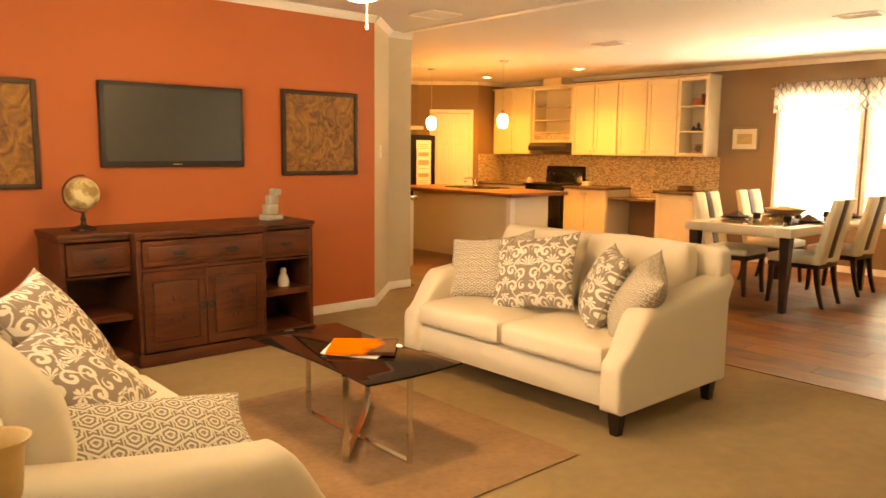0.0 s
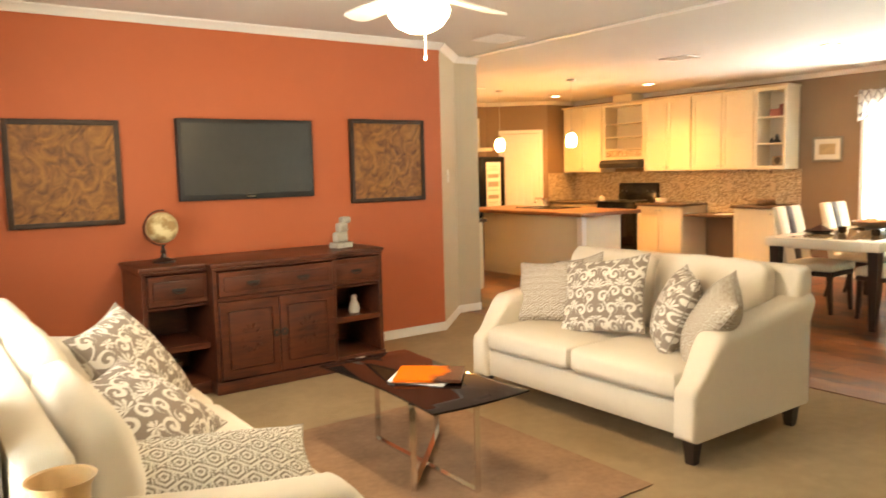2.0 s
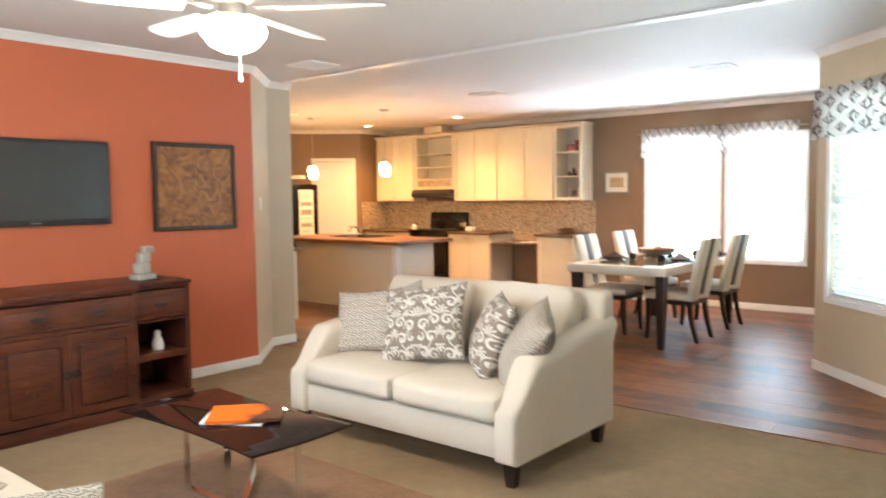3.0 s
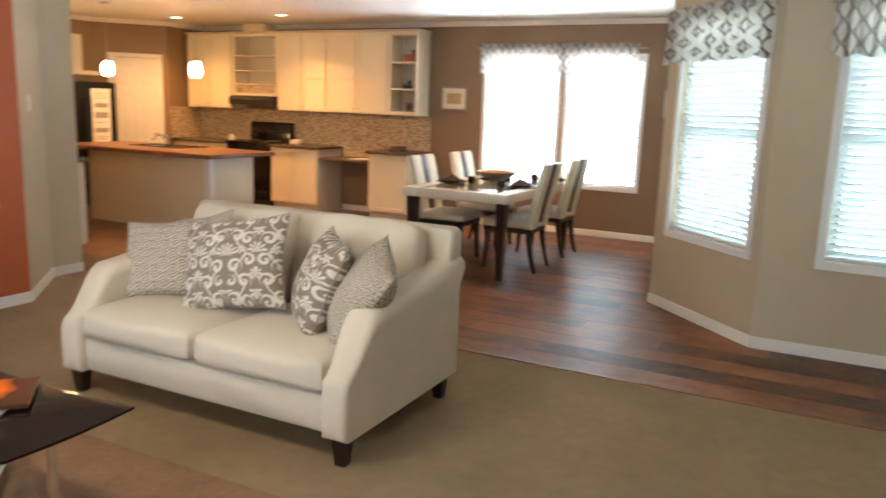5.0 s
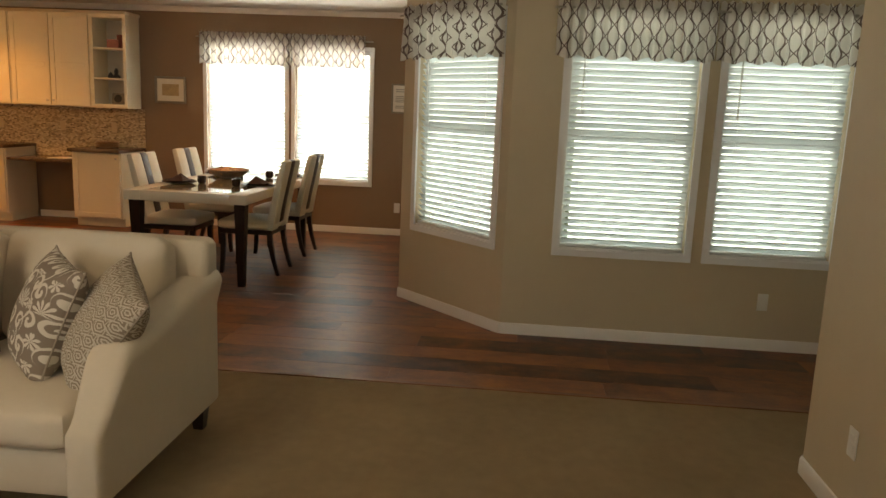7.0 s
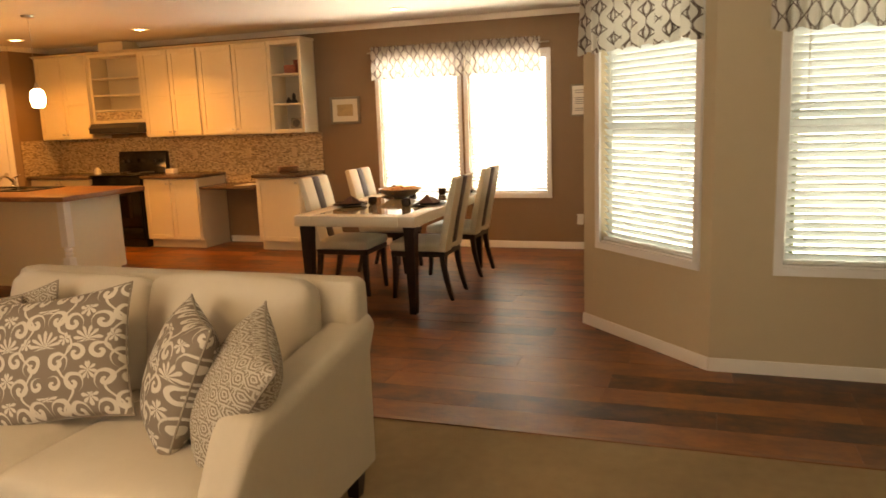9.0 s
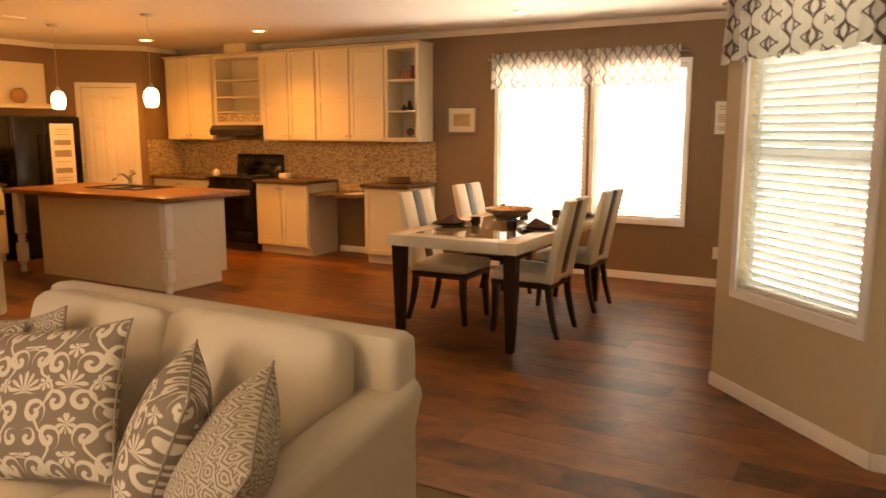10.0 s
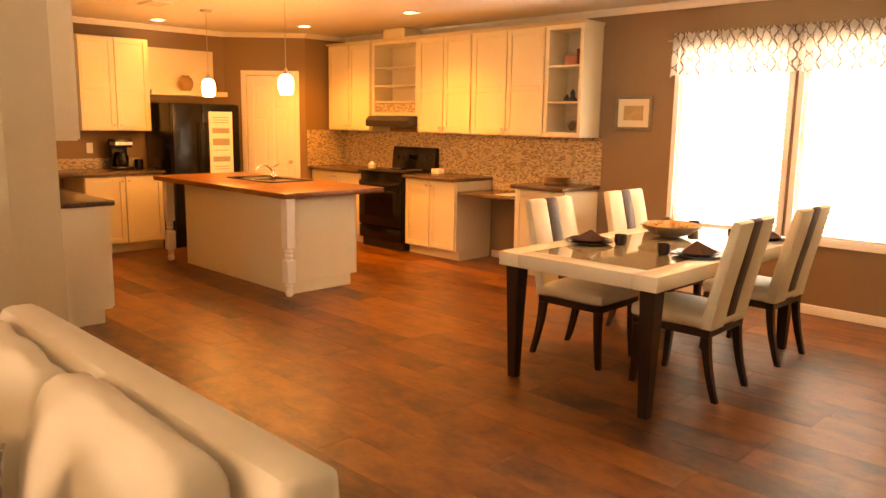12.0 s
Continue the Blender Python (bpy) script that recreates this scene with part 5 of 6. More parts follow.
def stove():
    s = thing("stove", "black freestanding electric cooker with raised control panel", "cooker")
    s.matrix_basis = kw(8.365)
    w = 0.76
    part("body", boxed(0.004, w - 0.004, -0.60, -0.012, 0.10, 0.895, bevel=0.006), BLACK, s)
    part("toe_panel", boxed(0.012, w - 0.012, -0.57, -0.03, 0.0, 0.10), BLACKMATTE, s)
    part("cooktop", boxed(0.0, w, -0.635, -0.012, 0.896, 0.917, bevel=0.007), BLACK, s)
    part("control_panel", prism(bmesh.new(), [(-0.10, 0.917), (-0.075, 1.165), (-0.06, 1.185), (-0.014, 1.185), (-0.014, 0.917)], "x", 0.003, w - 0.003, 0.004, 2), BLACK, s)
    d = part("oven_door", boxed(0.012, w - 0.012, -0.635, -0.601, 0.27, 0.80, bevel=0.008), BLACK, s)
    part("door_glass", boxed(0.13, w - 0.13, -0.638, -0.6355, 0.38, 0.66), SMOKED, d)
    bm = bar(bmesh.new(), (0.07, -0.675, 0.765), (w - 0.07, -0.675, 0.765), 0.012, 10)
    bar(bm, (0.09, -0.675, 0.765), (0.09, -0.634, 0.765), 0.008)
    bar(bm, (w - 0.09, -0.675, 0.765), (w - 0.09, -0.634, 0.765), 0.008)
    part("door_handle", bm, BLACK, d)
    part("drawer", boxed(0.012, w - 0.012, -0.63, -0.601, 0.11, 0.255, bevel=0.006), BLACK, s)
    for x, y, r in ((0.2, -0.47, 0.095), (0.56, -0.47, 0.075), (0.2, -0.23, 0.075), (0.56, -0.23, 0.095)):
        bm = bmesh.new()
        for k in range(3):
            rr = r * (0.4 + 0.3 * k)
            lathe(bm, [(rr - 0.012, 0.919), (rr - 0.008, 0.926), (rr, 0.927), (rr + 0.004, 0.92), (rr - 0.004, 0.918)], x, y, 24)
        part("burner", bm, BLACKMATTE, s, "black coil burner")
    for x in (0.08, 0.17, 0.59, 0.68):
        part("knob", bent(lathed([(0, 0), (0.02, 0), (0.017, 0.018), (0, 0.02)], seg=14), Matrix.Translation((x, -0.088, 1.06)) @ Matrix.Rotation(radians(96), 4, "X")), BLACKMATTE, s)
    part("clock", boxed(0.31, 0.45, -0.093, -0.086, 1.04, 1.09), SMOKED, s)
    h = thing("cooker_hood", "black slim cooker hood under the open shelves", "cooker hood")
    h.matrix_basis = kw(8.47)
    part("canopy", prism(bmesh.new(), [(-0.44, 1.43), (-0.45, 1.50), (-0.40, 1.552), (-0.012, 1.552), (-0.012, 1.43)], "x", 0.01, 0.785, 0.005, 2), BLACKMATTE, h)
    part("filter", boxed(0.1, 0.68, -0.38, -0.1, 1.422, 1.4295), NICKEL, h)


stove()

# island: seen side faces -x
ISL = thing("kitchen_island", "cream kitchen island with butcher-block top and turned posts", "kitchen island", 7.06, 6.64, 0)
part("body", boxed(0.0, 0.72, 0.0, 1.92, 0.10, 0.851, bevel=0.003, seg=1), CABINET, ISL)
part("toe_kick", boxed(0.0, 0.645, 0.002, 1.918, 0.0, 0.10), CABINET, ISL)
bm = boxed(-0.18, 0.89, -0.19, 2.25, 0.852, 0.90, bevel=0.008)
part("worktop", bm, BUTCHER, ISL, "orange-brown butcher-block top")
POST = [(0, 0.0), (0.02, 0.0), (0.033, 0.015), (0.036, 0.035), (0.028, 0.06), (0.022, 0.075), (0.034, 0.09), (0.034, 0.10), (0.024, 0.11), (0.042, 0.125)]
POST2 = [(0.042, 0.315), (0.026, 0.33), (0.038, 0.345), (0.038, 0.36), (0.025, 0.37), (0.038, 0.385), (0.038, 0.40), (0.026, 0.41), (0.042, 0.425)]
for px, py in ((-0.06, -0.06), (-0.06, 2.17)):
    bm = lathed(POST, px, py, 18)
    box(bm, px - 0.042, px + 0.042, py - 0.042, py + 0.042, 0.12, 0.318, 0.004, 1)
    lathe(bm, POST2, px, py, 18)
    box(bm, px - 0.042, px + 0.042, py - 0.042, py + 0.042, 0.42, 0.8515, 0.004, 1)
    part("post", bm, TRIM, ISL, "white turned post")
sink = thing("sink", "black drop-in double kitchen sink in the island", "sink", 7.58, 7.78, 0.90)
bm = bmesh.new()
for x0, x1, y0, y1 in ((-0.25, 0.25, -0.40, -0.355), (-0.25, 0.25, 0.355, 0.40), (-0.25, -0.205, -0.355, 0.355), (0.17, 0.25, -0.355, 0.355), (-0.205, 0.17, -0.02, 0.02)):
    box(bm, x0, x1, y0, y1, 0.001, 0.012, 0.003, 1)
part("rim", bm, BLACK, sink)
for y0, y1 in ((-0.355, -0.02), (0.02, 0.355)):
    part("basin", boxed(-0.205, 0.17, y0, y1, 0.001, 0.004), BLACK, sink)
fa = thing("tap", "chrome kitchen tap on the sink", "tap", 7.79, 8.04, 0.912)
bm = lathed([(0, 0), (0.035, 0), (0.03, 0.012), (0.02, 0.02), (0.018, 0.09), (0, 0.095)], seg=18)
part("tap_base", bm, CHROME, fa)
bm = bmesh.new()
pts = [Vector((-0.02 - 0.2 * f, 0, 0.06 + 0.06 * math.sin(math.pi * min(1, f * 1.1)))) for f in [i / 8 for i in range(9)]]
for p, q in zip(pts, pts[1:]):
    bar(bm, p, q, 0.011, 10)
part("spout", bm, CHROME, fa)
bm = bar(bmesh.new(), (0, 0, 0.09), (0.02, -0.075, 0.125), 0.007, 8)
part("lever", bm, CHROME, fa)

# back run beside the refrigerator
M_BK = along((5.06, Y_B), (8.43, Y_B))[0]


def bk(x):
    return M_BK @ Matrix.Translation((x - 5.06, 0, 0))


cabinet("base_cabinet", "cream base kitchen cabinet with two panelled doors", bk(6.42), 0.88, 0.60, 0, BT, 2, None, True, knob_low=False)
worktop(bk(5.70), 1.61, 0.64, BT + 0.001, "brown stone-look laminate worktop by the refrigerator")
cabinet("upper_cabinet", "cream upper kitchen cabinet with two panelled doors", bk(6.52), 0.79, 0.34, 1.34, 2.36, 2, 0.46)
bsb = structure("backsplash_strip", boxed(0.6, 2.24, -0.008, -0.002, 0.903, 1.02), MOSAIC, "low strip of mosaic tile on the brown wall", "tile")
bsb.matrix_basis = M_BK
ab = thing("bridge_shelf", "cream open shelf box above the refrigerator", "shelf unit")
ab.matrix_basis = bk(7.32)
part("shelf", boxed(0.0, 0.95, -0.36, -0.004, 1.755, 1.81), CABINET, ab)
part("back_panel", boxed(0.0, 0.95, -0.02, -0.004, 1.811, 2.31), CABINET, ab)
JARBROWN = mat("brown_pottery", (0.27, 0.15, 0.06), 0.5, noise_scale=9, vary=0.25)
jar = part("round_jar", lathed([(0, 0), (0.05, 0), (0.085, 0.05), (0.09, 0.10), (0.07, 0.15), (0.045, 0.165), (0.05, 0.18), (0, 0.18)], seg=22), JARBROWN)
jar.matrix_basis = pose(7.80, 9.93, 1.811)
tagged(jar, "round amber pottery jar above the refrigerator", "vase")


def fridge():
    f = thing("refrigerator", "black side-by-side refrigerator with a paper on its door", "refrigerator", 7.36, 9.42, 0)
    part("body", boxed(0.0, 0.84, 0.05, 0.70, 0.03, 1.66, bevel=0.01), BLACK, f)
    part("base_grille", boxed(0.02, 0.82, 0.07, 0.6, 0.0, 0.03), BLACKMATTE, f)
    for x0, x1, hx in ((0.003, 0.36, 0.325), (0.366, 0.837, 0.40)):
        d = part("door", boxed(x0, x1, -0.02, 0.049, 0.06, 1.65, bevel=0.012, seg=3), BLACK, f)
        bm = bar(bmesh.new(), (hx, -0.06, 0.6), (hx, -0.06, 1.45), 0.012, 10)
        bar(bm, (hx, -0.06, 0.62), (hx, -0.018, 0.62), 0.009)
        bar(bm, (hx, -0.06, 1.43), (hx, -0.018, 1.43), 0.009)
        part("handle", bm, BLACK, d)
    n = thing("refrigerator_notice", "tall white printed sheet with small pictures on the refrigerator", "paper sheet", 7.80, 9.398, 0.80)
    part("sheet", boxed(0.0, 0.30, 0.0, 0.0015, 0.0, 0.77), PAPER, n)
    grey = mat("grey_ink", (0.30, 0.27, 0.22), 0.8, noise_scale=40, vary=0.4)
    for z0, z1 in ((0.52, 0.58), (0.38, 0.46), (0.19, 0.25)):
        part("printed_picture", boxed(0.04, 0.26, -0.001, -0.0002, z0, z1), grey, n)
    for z in (0.70, 0.67, 0.64, 0.32, 0.13, 0.10):
        part("printed_line", boxed(0.05, 0.25, -0.001, -0.0002, z, z + 0.008), grey, n)


fridge()
cm = thing("coffee_maker", "black and steel drip coffee maker on the worktop", "coffee maker", 6.98, 9.93, 0.901)
part("base", boxed(-0.10, 0.10, -0.12, 0.12, 0, 0.035, bevel=0.008), BLACK, cm)
part("column", boxed(-0.09, 0.09, 0.03, 0.12, 0.035, 0.30, bevel=0.01), BLACK, cm)
part("brew_head", boxed(-0.095, 0.095, -0.10, 0.12, 0.25, 0.345, bevel=0.012), BLACK, cm)
part("steel_band", boxed(-0.096, 0.096, -0.102, 0.06, 0.275, 0.315, bevel=0.003, seg=1), NICKEL, cm, "brushed steel band")
part("carafe", lathed([(0, 0.037), (0.06, 0.037), (0.07, 0.08), (0.068, 0.14), (0.05, 0.185), (0.052, 0.2), (0, 0.2)], 0, -0.04, 20), SMOKED, cm)
kc = part("black_canister", lathed([(0, 0), (0.05, 0), (0.05, 0.09), (0.045, 0.11), (0, 0.112)], seg=20), BLACK)
kc.matrix_basis = pose(7.19, 9.95, 0.901)
tagged(kc, "small black canister on the worktop", "canister")

# cabinets behind the partition
for y0 in (6.76, 7.56):
    cabinet("base_cabinet", "cream base cabinet behind the partition wall", pose(5.06, y0 + 0.79, 0, 0, 0, -90) @ pose(0, 0, 0, 0, 0, 180) @ pose(-0.79, 0, 0), 0.79, 0.545, 0, BT, 2, None, True, knob_low=False)
    cabinet("upper_cabinet", "cream upper cabinet behind the partition wall", pose(5.06, y0 + 0.79, 0, 0, 0, -90) @ pose(0, 0, 0, 0, 0, 180) @ pose(-0.79, 0, 0), 0.79, 0.375, 1.33, 2.36, 2, 0.46)
worktop(pose(5.06, 6.74, 0, 0, 0, 90), 1.64, 0.575, BT + 0.001, "brown stone-look laminate worktop behind the partition wall")

# pantry door
M_PD = along((8.43, Y_B), (9.16, 9.42))[0]
bm = bmesh.new()
for x0, x1, z0, z1 in ((0.215, 0.279, 0, 2.10), (0.891, 0.955, 0, 2.10), (0.279, 0.891, 2.041, 2.10)):
    box(bm, x0, x1, -0.018, -0.001, z0, z1, 0.004, 1)
door = structure("door_1", bm, TRIM, "white six-panel pantry door, closed", "door")
door.matrix_basis = M_PD
bm = boxed(0.284, 0.886, 0.014, 0.05, 0.008, 2.036)
for x0, x1 in ((0.284, 0.37), (0.545, 0.625), (0.80, 0.886)):
    box(bm, x0, x1, -0.010, 0.0135, 0.008, 2.036, 0.003, 1)
for z0, z1 in ((0.008, 0.20), (0.74, 0.86), (1.52, 1.62), (1.92, 2.036)):
    for x0, x1 in ((0.3705, 0.5445), (0.6255, 0.7995)):
        box(bm, x0, x1, -0.010, 0.0135, z0, z1, 0.003, 1)
for z0, z1 in ((0.20, 0.74), (0.86, 1.52), (1.62, 1.92)):
    for x0, x1 in ((0.3705, 0.5445), (0.6255, 0.7995)):
        box(bm, x0 + 0.03, x1 - 0.03, 0.0, 0.0138, z0 + 0.03, z1 - 0.03, 0.008, 1)
leaf = part("door_leaf", bm, TRIM, door)
part("door_knob", bent(lathed([(0, 0), (0.026, 0), (0.026, 0.006), (0.012, 0.012), (0.012, 0.035), (0.028, 0.045), (0.026, 0.06), (0, 0.066)], seg=18), Matrix.Translation((0.84, -0.010, 0.95)) @ Matrix.Rotation(radians(90), 4, "X")), NICKEL, leaf, "round nickel door knob")
for z in (0.25, 1.05, 1.82):
    part("hinge", boxed(0.279, 0.29, -0.016, -0.010, z, z + 0.09), NICKEL, leaf)


ALMOND = mat("almond_plastic", (0.56, 0.45, 0.31), 0.4, noise_scale=5, vary=0.03)


def plate_cover(m, name="wall_outlet", label="white wall outlet with cover plate", sockets=True, plastic=WHITEPLASTIC):
    o = thing(name, label, "outlet", group="outlets and switches")
    o.matrix_basis = m
    part("cover_plate", boxed(-0.035, 0.035, -0.007, -0.001, -0.058, 0.058, bevel=0.003, seg=2), plastic, o)
    if sockets:
        for z in (-0.022, 0.022):
            part("socket", boxed(-0.015, 0.015, -0.0085, -0.007, z - 0.014, z + 0.014, bevel=0.002, seg=1), plastic, o)
    else:
        part("toggle", boxed(-0.005, 0.005, -0.018, -0.007, -0.012, 0.012, bevel=0.002, seg=1), plastic, o)


plate_cover(pose(X_K, 2.265, 0.33, 0, 0, -90))
plate_cover(pose(6.01, -0.78, 0.33, 0, 0, -90))
plate_cover(pose(3.76, -0.41, 0.33, 0, 0, 180))
plate_cover(pose(3.37, 5.62, 0.33))
plate_cover(pose(6.72, Y_B, 1.14))
for y in (7.2, 6.4, 5.75):
    plate_cover(pose(X_K - 0.009, y, 1.13, 0, 0, -90), label="almond wall outlet on the mosaic backsplash", plastic=ALMOND)
plate_cover(along(P_RED1, P_PIER)[0] @ Matrix.Translation((0.30, 0, 1.40)), "light_switch", "white toggle light switch on the angled wall", False)
for y, z in ((8.62, 0.901), (7.43, 0.901)):
    o = part("small_canister", lathed([(0, 0), (0.045, 0), (0.048, 0.05), (0.03, 0.07), (0.012, 0.085), (0, 0.09)], seg=18) if y > 8 else boxed(-0.05, 0.05, -0.06, 0.06, 0, 0.06, bevel=0.008), PORCELAIN)
    o.matrix_basis = pose(9.60, y, z)
    tagged(o, "small cream canister beside the cooker", "canister")
pl = thing("plate_stack", "stack of brown plates on the end worktop", "plates", 9.58, 5.72, 0.901)
for i in range(4):
    part("plate", lathed([(0, 0.0 + i * 0.018), (0.09, i * 0.018), (0.135, 0.014 + i * 0.018), (0.132, 0.018 + i * 0.018), (0.085, 0.008 + i * 0.018), (0, 0.008 + i * 0.018)], seg=24), mat("brown_glaze", (0.30, 0.15, 0.065), 0.3, noise_scale=8, vary=0.2), pl)

magazine("leaflet", "white printed leaflet lying on the low desk top", 0.21, 0.28, 0.004, pose(9.48, 6.22, 0.7605, 0, 0, 84), PAPER, PAPER)

# ---- dining ----
IVORY = mat("ivory_leather", (0.68, 0.65, 0.52), 0.45, noise_scale=5, vary=0.05, bump=0.15, bump_scale=200)
STRIPE = mat("dark_taupe_leather", (0.055, 0.042, 0.036), 0.45, noise_scale=6, vary=0.15)
TABLEWHITE = mat("ivory_lacquer", (0.74, 0.69, 0.56), 0.22, noise_scale=4, vary=0.03)
dt = thing("dining_table", "ivory lacquer dining table with glass inset and dark legs", "dining table", 6.765, 3.015, 0)
TW, TD = 1.95, 1.02
bm = bmesh.new()
for x0, x1, y0, y1 in ((0, TW, 0, 0.14), (0, TW, TD - 0.14, TD), (0, 0.14, 0.14, TD - 0.14), (TW - 0.14, TW, 0.14, TD - 0.14)):
    box(bm, x0, x1, y0, y1, 0.685, 0.765, 0.004, 2)
part("tabletop", bm, TABLEWHITE, dt)
part("apron", boxed(0.142, TW - 0.142, 0.142, TD - 0.142, 0.66, 0.75), TABLEWHITE, dt)
part("glass_inset", boxed(0.1405, TW - 0.1405, 0.1405, TD - 0.1405, 0.7505, 0.763), mat("bronze_glass", (0.24, 0.215, 0.14), 0.05, noise_scale=2, vary=0.05, spec=0.9), dt, "tinted glass inset")
for lx, ly in ((0.085, 0.07), (TW - 0.06, 0.07), (0.085, TD - 0.07), (TW - 0.06, TD - 0.07)):
    bm = bmesh.new()
    bmesh.ops.create_cone(bm, cap_ends=True, segments=4, radius1=0.036, radius2=0.064, depth=0.684, matrix=Matrix.Translation((lx, ly, 0.342)) @ Matrix.Rotation(radians(45), 4, "Z"))
    part("leg", bm, DARKWOOD, dt, "dark tapered wooden leg")


def dining_chair():
    """Its own frame: faces +y, the seat's middle over the origin."""
    c = thing("dining_chair", "ivory leather dining chair with dark centre stripe and dark legs", "chair", group="chairs round the dining table")
    part("seat", smooth_box(-0.235, 0.235, -0.235, 0.26, 0.40, 0.485, 0.03, 0.012), IVORY, c)
    part("seat_frame", boxed(-0.225, 0.225, -0.225, 0.245, 0.36, 0.402, bevel=0.004, seg=1), DARKWOOD, c)
    prof = [(-0.165, 0.404), (-0.212, 0.62), (-0.262, 0.83), (-0.305, 0.995), (-0.315, 1.01), (-0.338, 1.012), (-0.358, 1.0), (-0.322, 0.83), (-0.275, 0.62), (-0.235, 0.404)]
    for a, b, mt, n in ((-0.235, -0.056, IVORY, "backrest"), (0.056, 0.235, IVORY, "backrest")):
        part(n, prism(bmesh.new(), prof, "x", a, b, 0.012, 2), mt, c)
    part("back_stripe", prism(bmesh.new(), prof, "x", -0.0555, 0.0555, 0.006, 2), STRIPE, c, "dark taupe centre stripe")
    for sx in (-1, 1):
        for front in (0, 1):
            bm = bmesh.new()
            pts = []
            for k in range(6):
                f = k / 5
                y = (0.215 + 0.02 * f * f) if front else (-0.20 - 0.055 * f ** 1.8 - 0.02 * f)
                pts.append((sx * 0.20, y, 0.36 * (1 - f), 0.022 - 0.007 * f))
            rings = []
            for x, y, z, r in pts:
                rings.append([bm.verts.new((x + dx * r, y + dy * r, z)) for dx, dy in ((-1, -1), (1, -1), (1, 1), (-1, 1))])
            for a, b in zip(rings, rings[1:]):
                for i in range(4):
                    bm.faces.new((a[i], a[(i + 1) % 4], b[(i + 1) % 4], b[i]))
            bm.faces.new(rings[0]); bm.faces.new(rings[-1])
            bmesh.ops.recalc_face_normals(bm, faces=bm.faces[:])
            part("leg", bm, DARKWOOD, c, "dark curved wooden leg")
    return c


ch = dining_chair()
ch.matrix_basis = pose(7.515, 3.205, 0, 0, 0, 1)
copy_thing(ch, pose(8.435, 3.215, 0, 0, 0, -1))
copy_thing(ch, pose(7.52, 3.92, 0, 0, 0, 181))
copy_thing(ch, pose(8.46, 3.94, 0, 0, 0, 179))
DISH = mat("dark_brown_glaze", (0.03, 0.022, 0.018), 0.25, noise_scale=8, vary=0.2)
NAPKIN = mat("chocolate_napkin", (0.055, 0.026, 0.018), 0.9, noise_scale=30, vary=0.2, bump=0.3, bump_scale=300)


def setting(x, y, turn):
    p = thing("place_setting", "dark stacked plates with a folded brown napkin", "place setting", x, y, 0.766, turn, "place settings")
    part("dinner_plate", lathed([(0, 0), (0.09, 0), (0.15, 0.014), (0.147, 0.018), (0.085, 0.006), (0, 0.006)], seg=28), DISH, p)
    part("salad_plate", lathed([(0, 0.009), (0.08, 0.009), (0.128, 0.026), (0.125, 0.030), (0.075, 0.015), (0, 0.015)], seg=28), DISH, p, "dark glossy salad plate")
    bm = bmesh.new()
    v = [bm.verts.new(q) for q in ((-0.10, -0.075, 0.022), (0.10, -0.075, 0.022), (0.085, 0.07, 0.022), (-0.085, 0.07, 0.022), (0.01, 0.02, 0.088))]
    for f in ((0, 1, 4), (1, 2, 4), (2, 3, 4), (3, 0, 4), (3, 2, 1, 0)):
        bm.faces.new([v[i] for i in f])
    part("napkin", bm, NAPKIN, p, "folded chocolate brown napkin", False)
    mug = thing("mug", "small dark glazed mug", "mug", x + 0.0, y, 0.766, turn, "mugs")
    mug.matrix_basis = pose(x, y, 0.766, 0, 0, turn) @ Matrix.Translation((-0.10, 0.165, 0))
    part("cup", lathed([(0, 0), (0.03, 0), (0.038, 0.016), (0.038, 0.062), (0.035, 0.062), (0.034, 0.018), (0, 0.010)], seg=20), DISH, mug)
    bm = bmesh.new()
    for k in range(8):
        a0, a1 = radians(-90 + k * 22.5), radians(-67.5 + k * 22.5)
        bar(bm, (0.036 + 0.022 * math.cos(a0), 0, 0.034 + 0.02 * math.sin(a0)), (0.036 + 0.022 * math.cos(a1), 0, 0.034 + 0.02 * math.sin(a1)), 0.004, 6)
    part("handle", bm, DISH, mug)


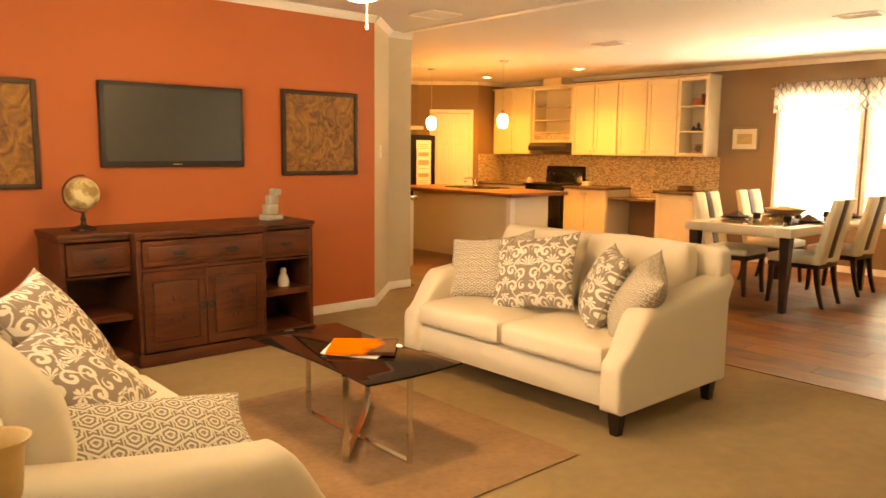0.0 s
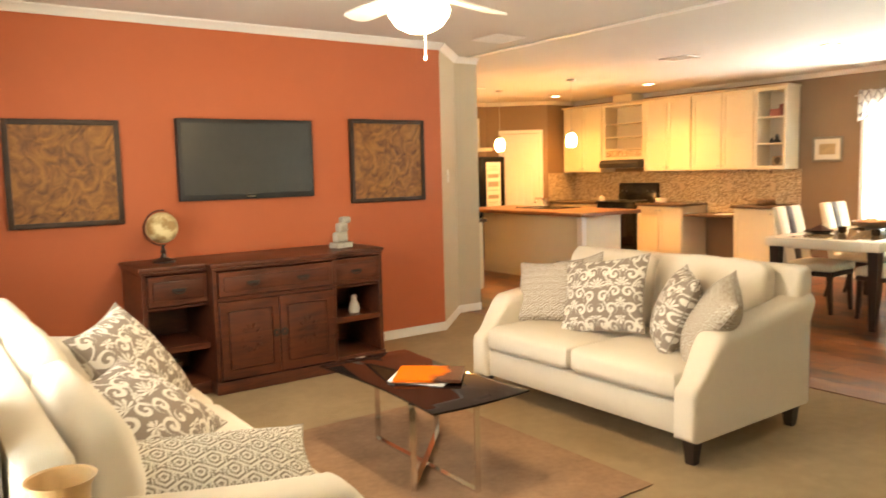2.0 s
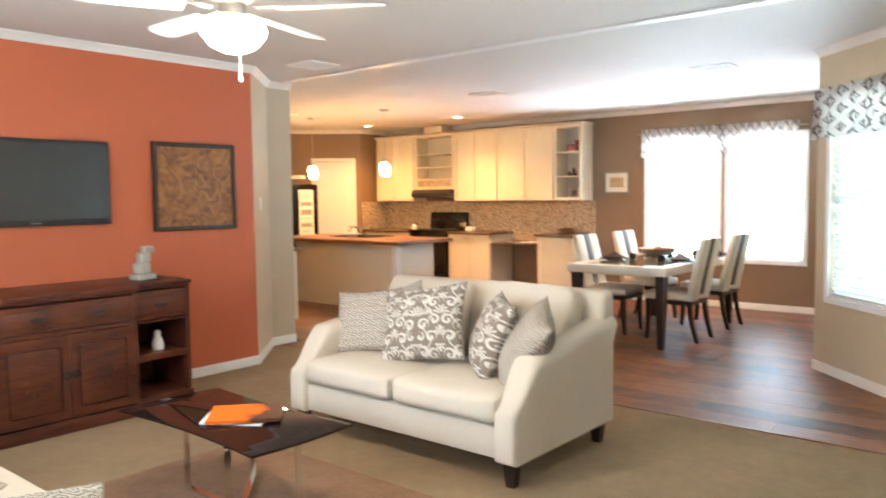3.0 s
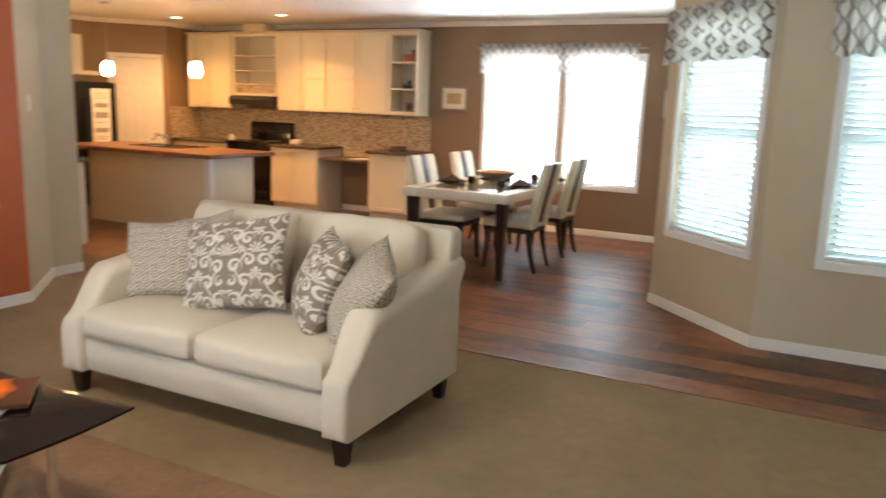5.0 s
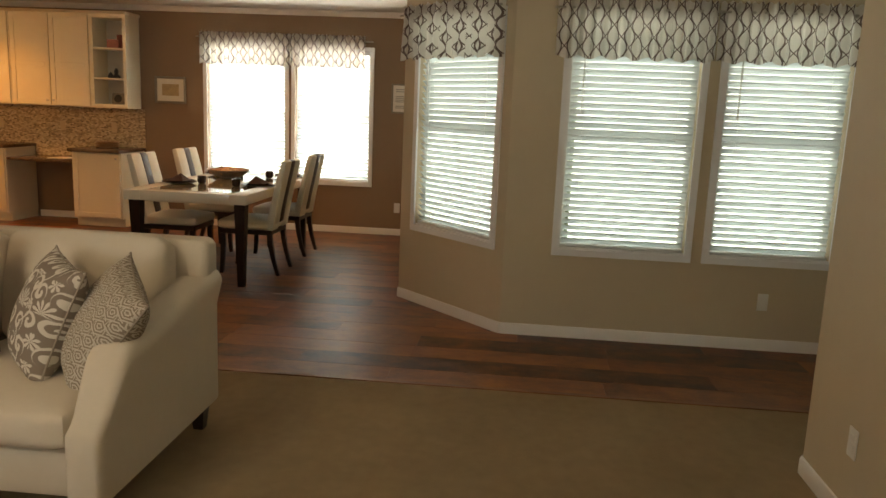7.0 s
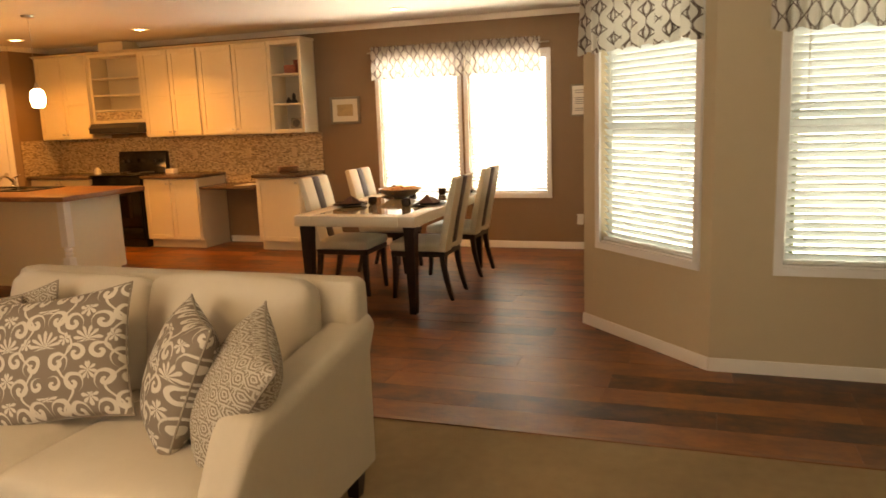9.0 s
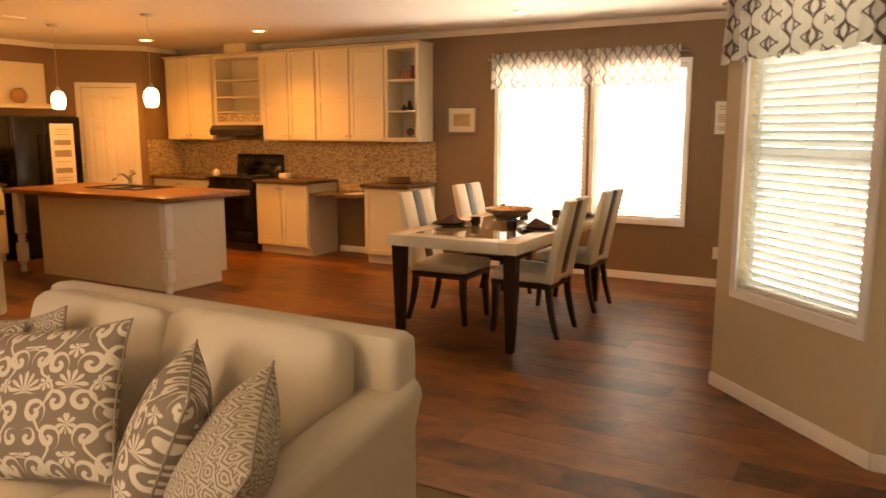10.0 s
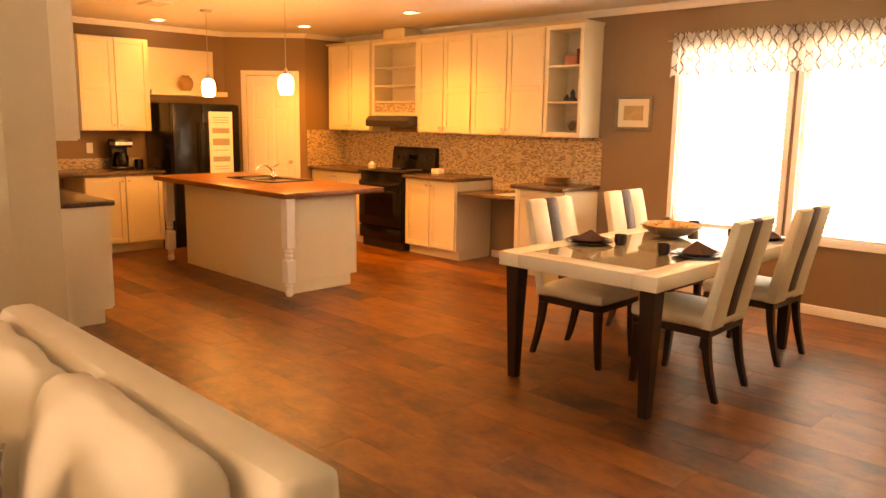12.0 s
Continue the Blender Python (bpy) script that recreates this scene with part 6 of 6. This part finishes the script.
setting(7.50, 3.17, 0)
setting(7.42, 3.86, 180)
setting(8.42, 3.17, 0)
setting(8.42, 3.88, 180)
bw = thing("fruit_bowl", "wide shallow brown bowl with orange potpourri", "bowl", 8.08, 3.66, 0.766)
part("bowl", lathed([(0, 0), (0.06, 0), (0.13, 0.025), (0.205, 0.078), (0.208, 0.083), (0.20, 0.081), (0.12, 0.034), (0.05, 0.012), (0, 0.012)], seg=32), grain("bowl_wood", (0.16, 0.12, 0.09), (0.36, 0.29, 0.22)), bw)
ORANGE = mat("dried_orange_filling", (0.50, 0.30, 0.14), 0.7, noise_scale=30, vary=0.3)
bm = bmesh.new()
for k in range(60):
    a, r = random.uniform(0, 6.28), 0.165 * math.sqrt(random.random())
    bmesh.ops.create_icosphere(bm, subdivisions=1, radius=random.uniform(0.016, 0.028), matrix=Matrix.Translation((r * math.cos(a), r * math.sin(a), 0.055 + 0.03 * (1 - r / 0.165) + random.uniform(0, 0.012))))
part("filling", bm, ORANGE, bw, "orange and tan dried filling")

# ---- floor planks ----
W_PLANK, L_PLANK = 0.22, 1.22
bm = boxed(-W_PLANK / 2 + 0.0004, W_PLANK / 2 - 0.0004, -L_PLANK / 2 + 0.0004, L_PLANK / 2 - 0.0004, -0.0118, 0.0, bevel=0.0008, seg=1)
plank_mesh = mesh_of("plank", bm, PLANK, False)
row = 0


def plank_at(x, y0, y1):
    """One plank from y0 to y1; whole ones share a mesh, cut ones have their own length."""
    me = plank_mesh
    if y1 - y0 < L_PLANK - 0.001:
        h = (y1 - y0) / 2
        me = mesh_of("plank", boxed(-W_PLANK / 2 + 0.0004, W_PLANK / 2 - 0.0004, -h + 0.0004, h - 0.0004, -0.0118, 0.0, bevel=0.0008, seg=1), PLANK, False)
    p = new("plank", me)
    p.parent = floor
    p.location = (x, (y0 + y1) / 2, random.uniform(-0.0004, 0.0003))


x = 4.937 + W_PLANK / 2
while x < 9.84:
    # the rows end at the walls: window wall, bay and porch wall
    first = Y_S if x < 6.01 else min(1.80, 0.95 + (x - 6.01)) - 0.06
    last = 6.19 if x < 5.06 else (Y_B if x < 8.5 else 9.45)
    y = Y_S - (row * 0.437 + 0.21 * (row % 3)) % L_PLANK
    while y < last:
        if min(y + L_PLANK, last) - max(y, first) > 0.02:
            plank_at(x, max(y, first), min(y + L_PLANK, last))
        y += L_PLANK
    x += W_PLANK
    row += 1
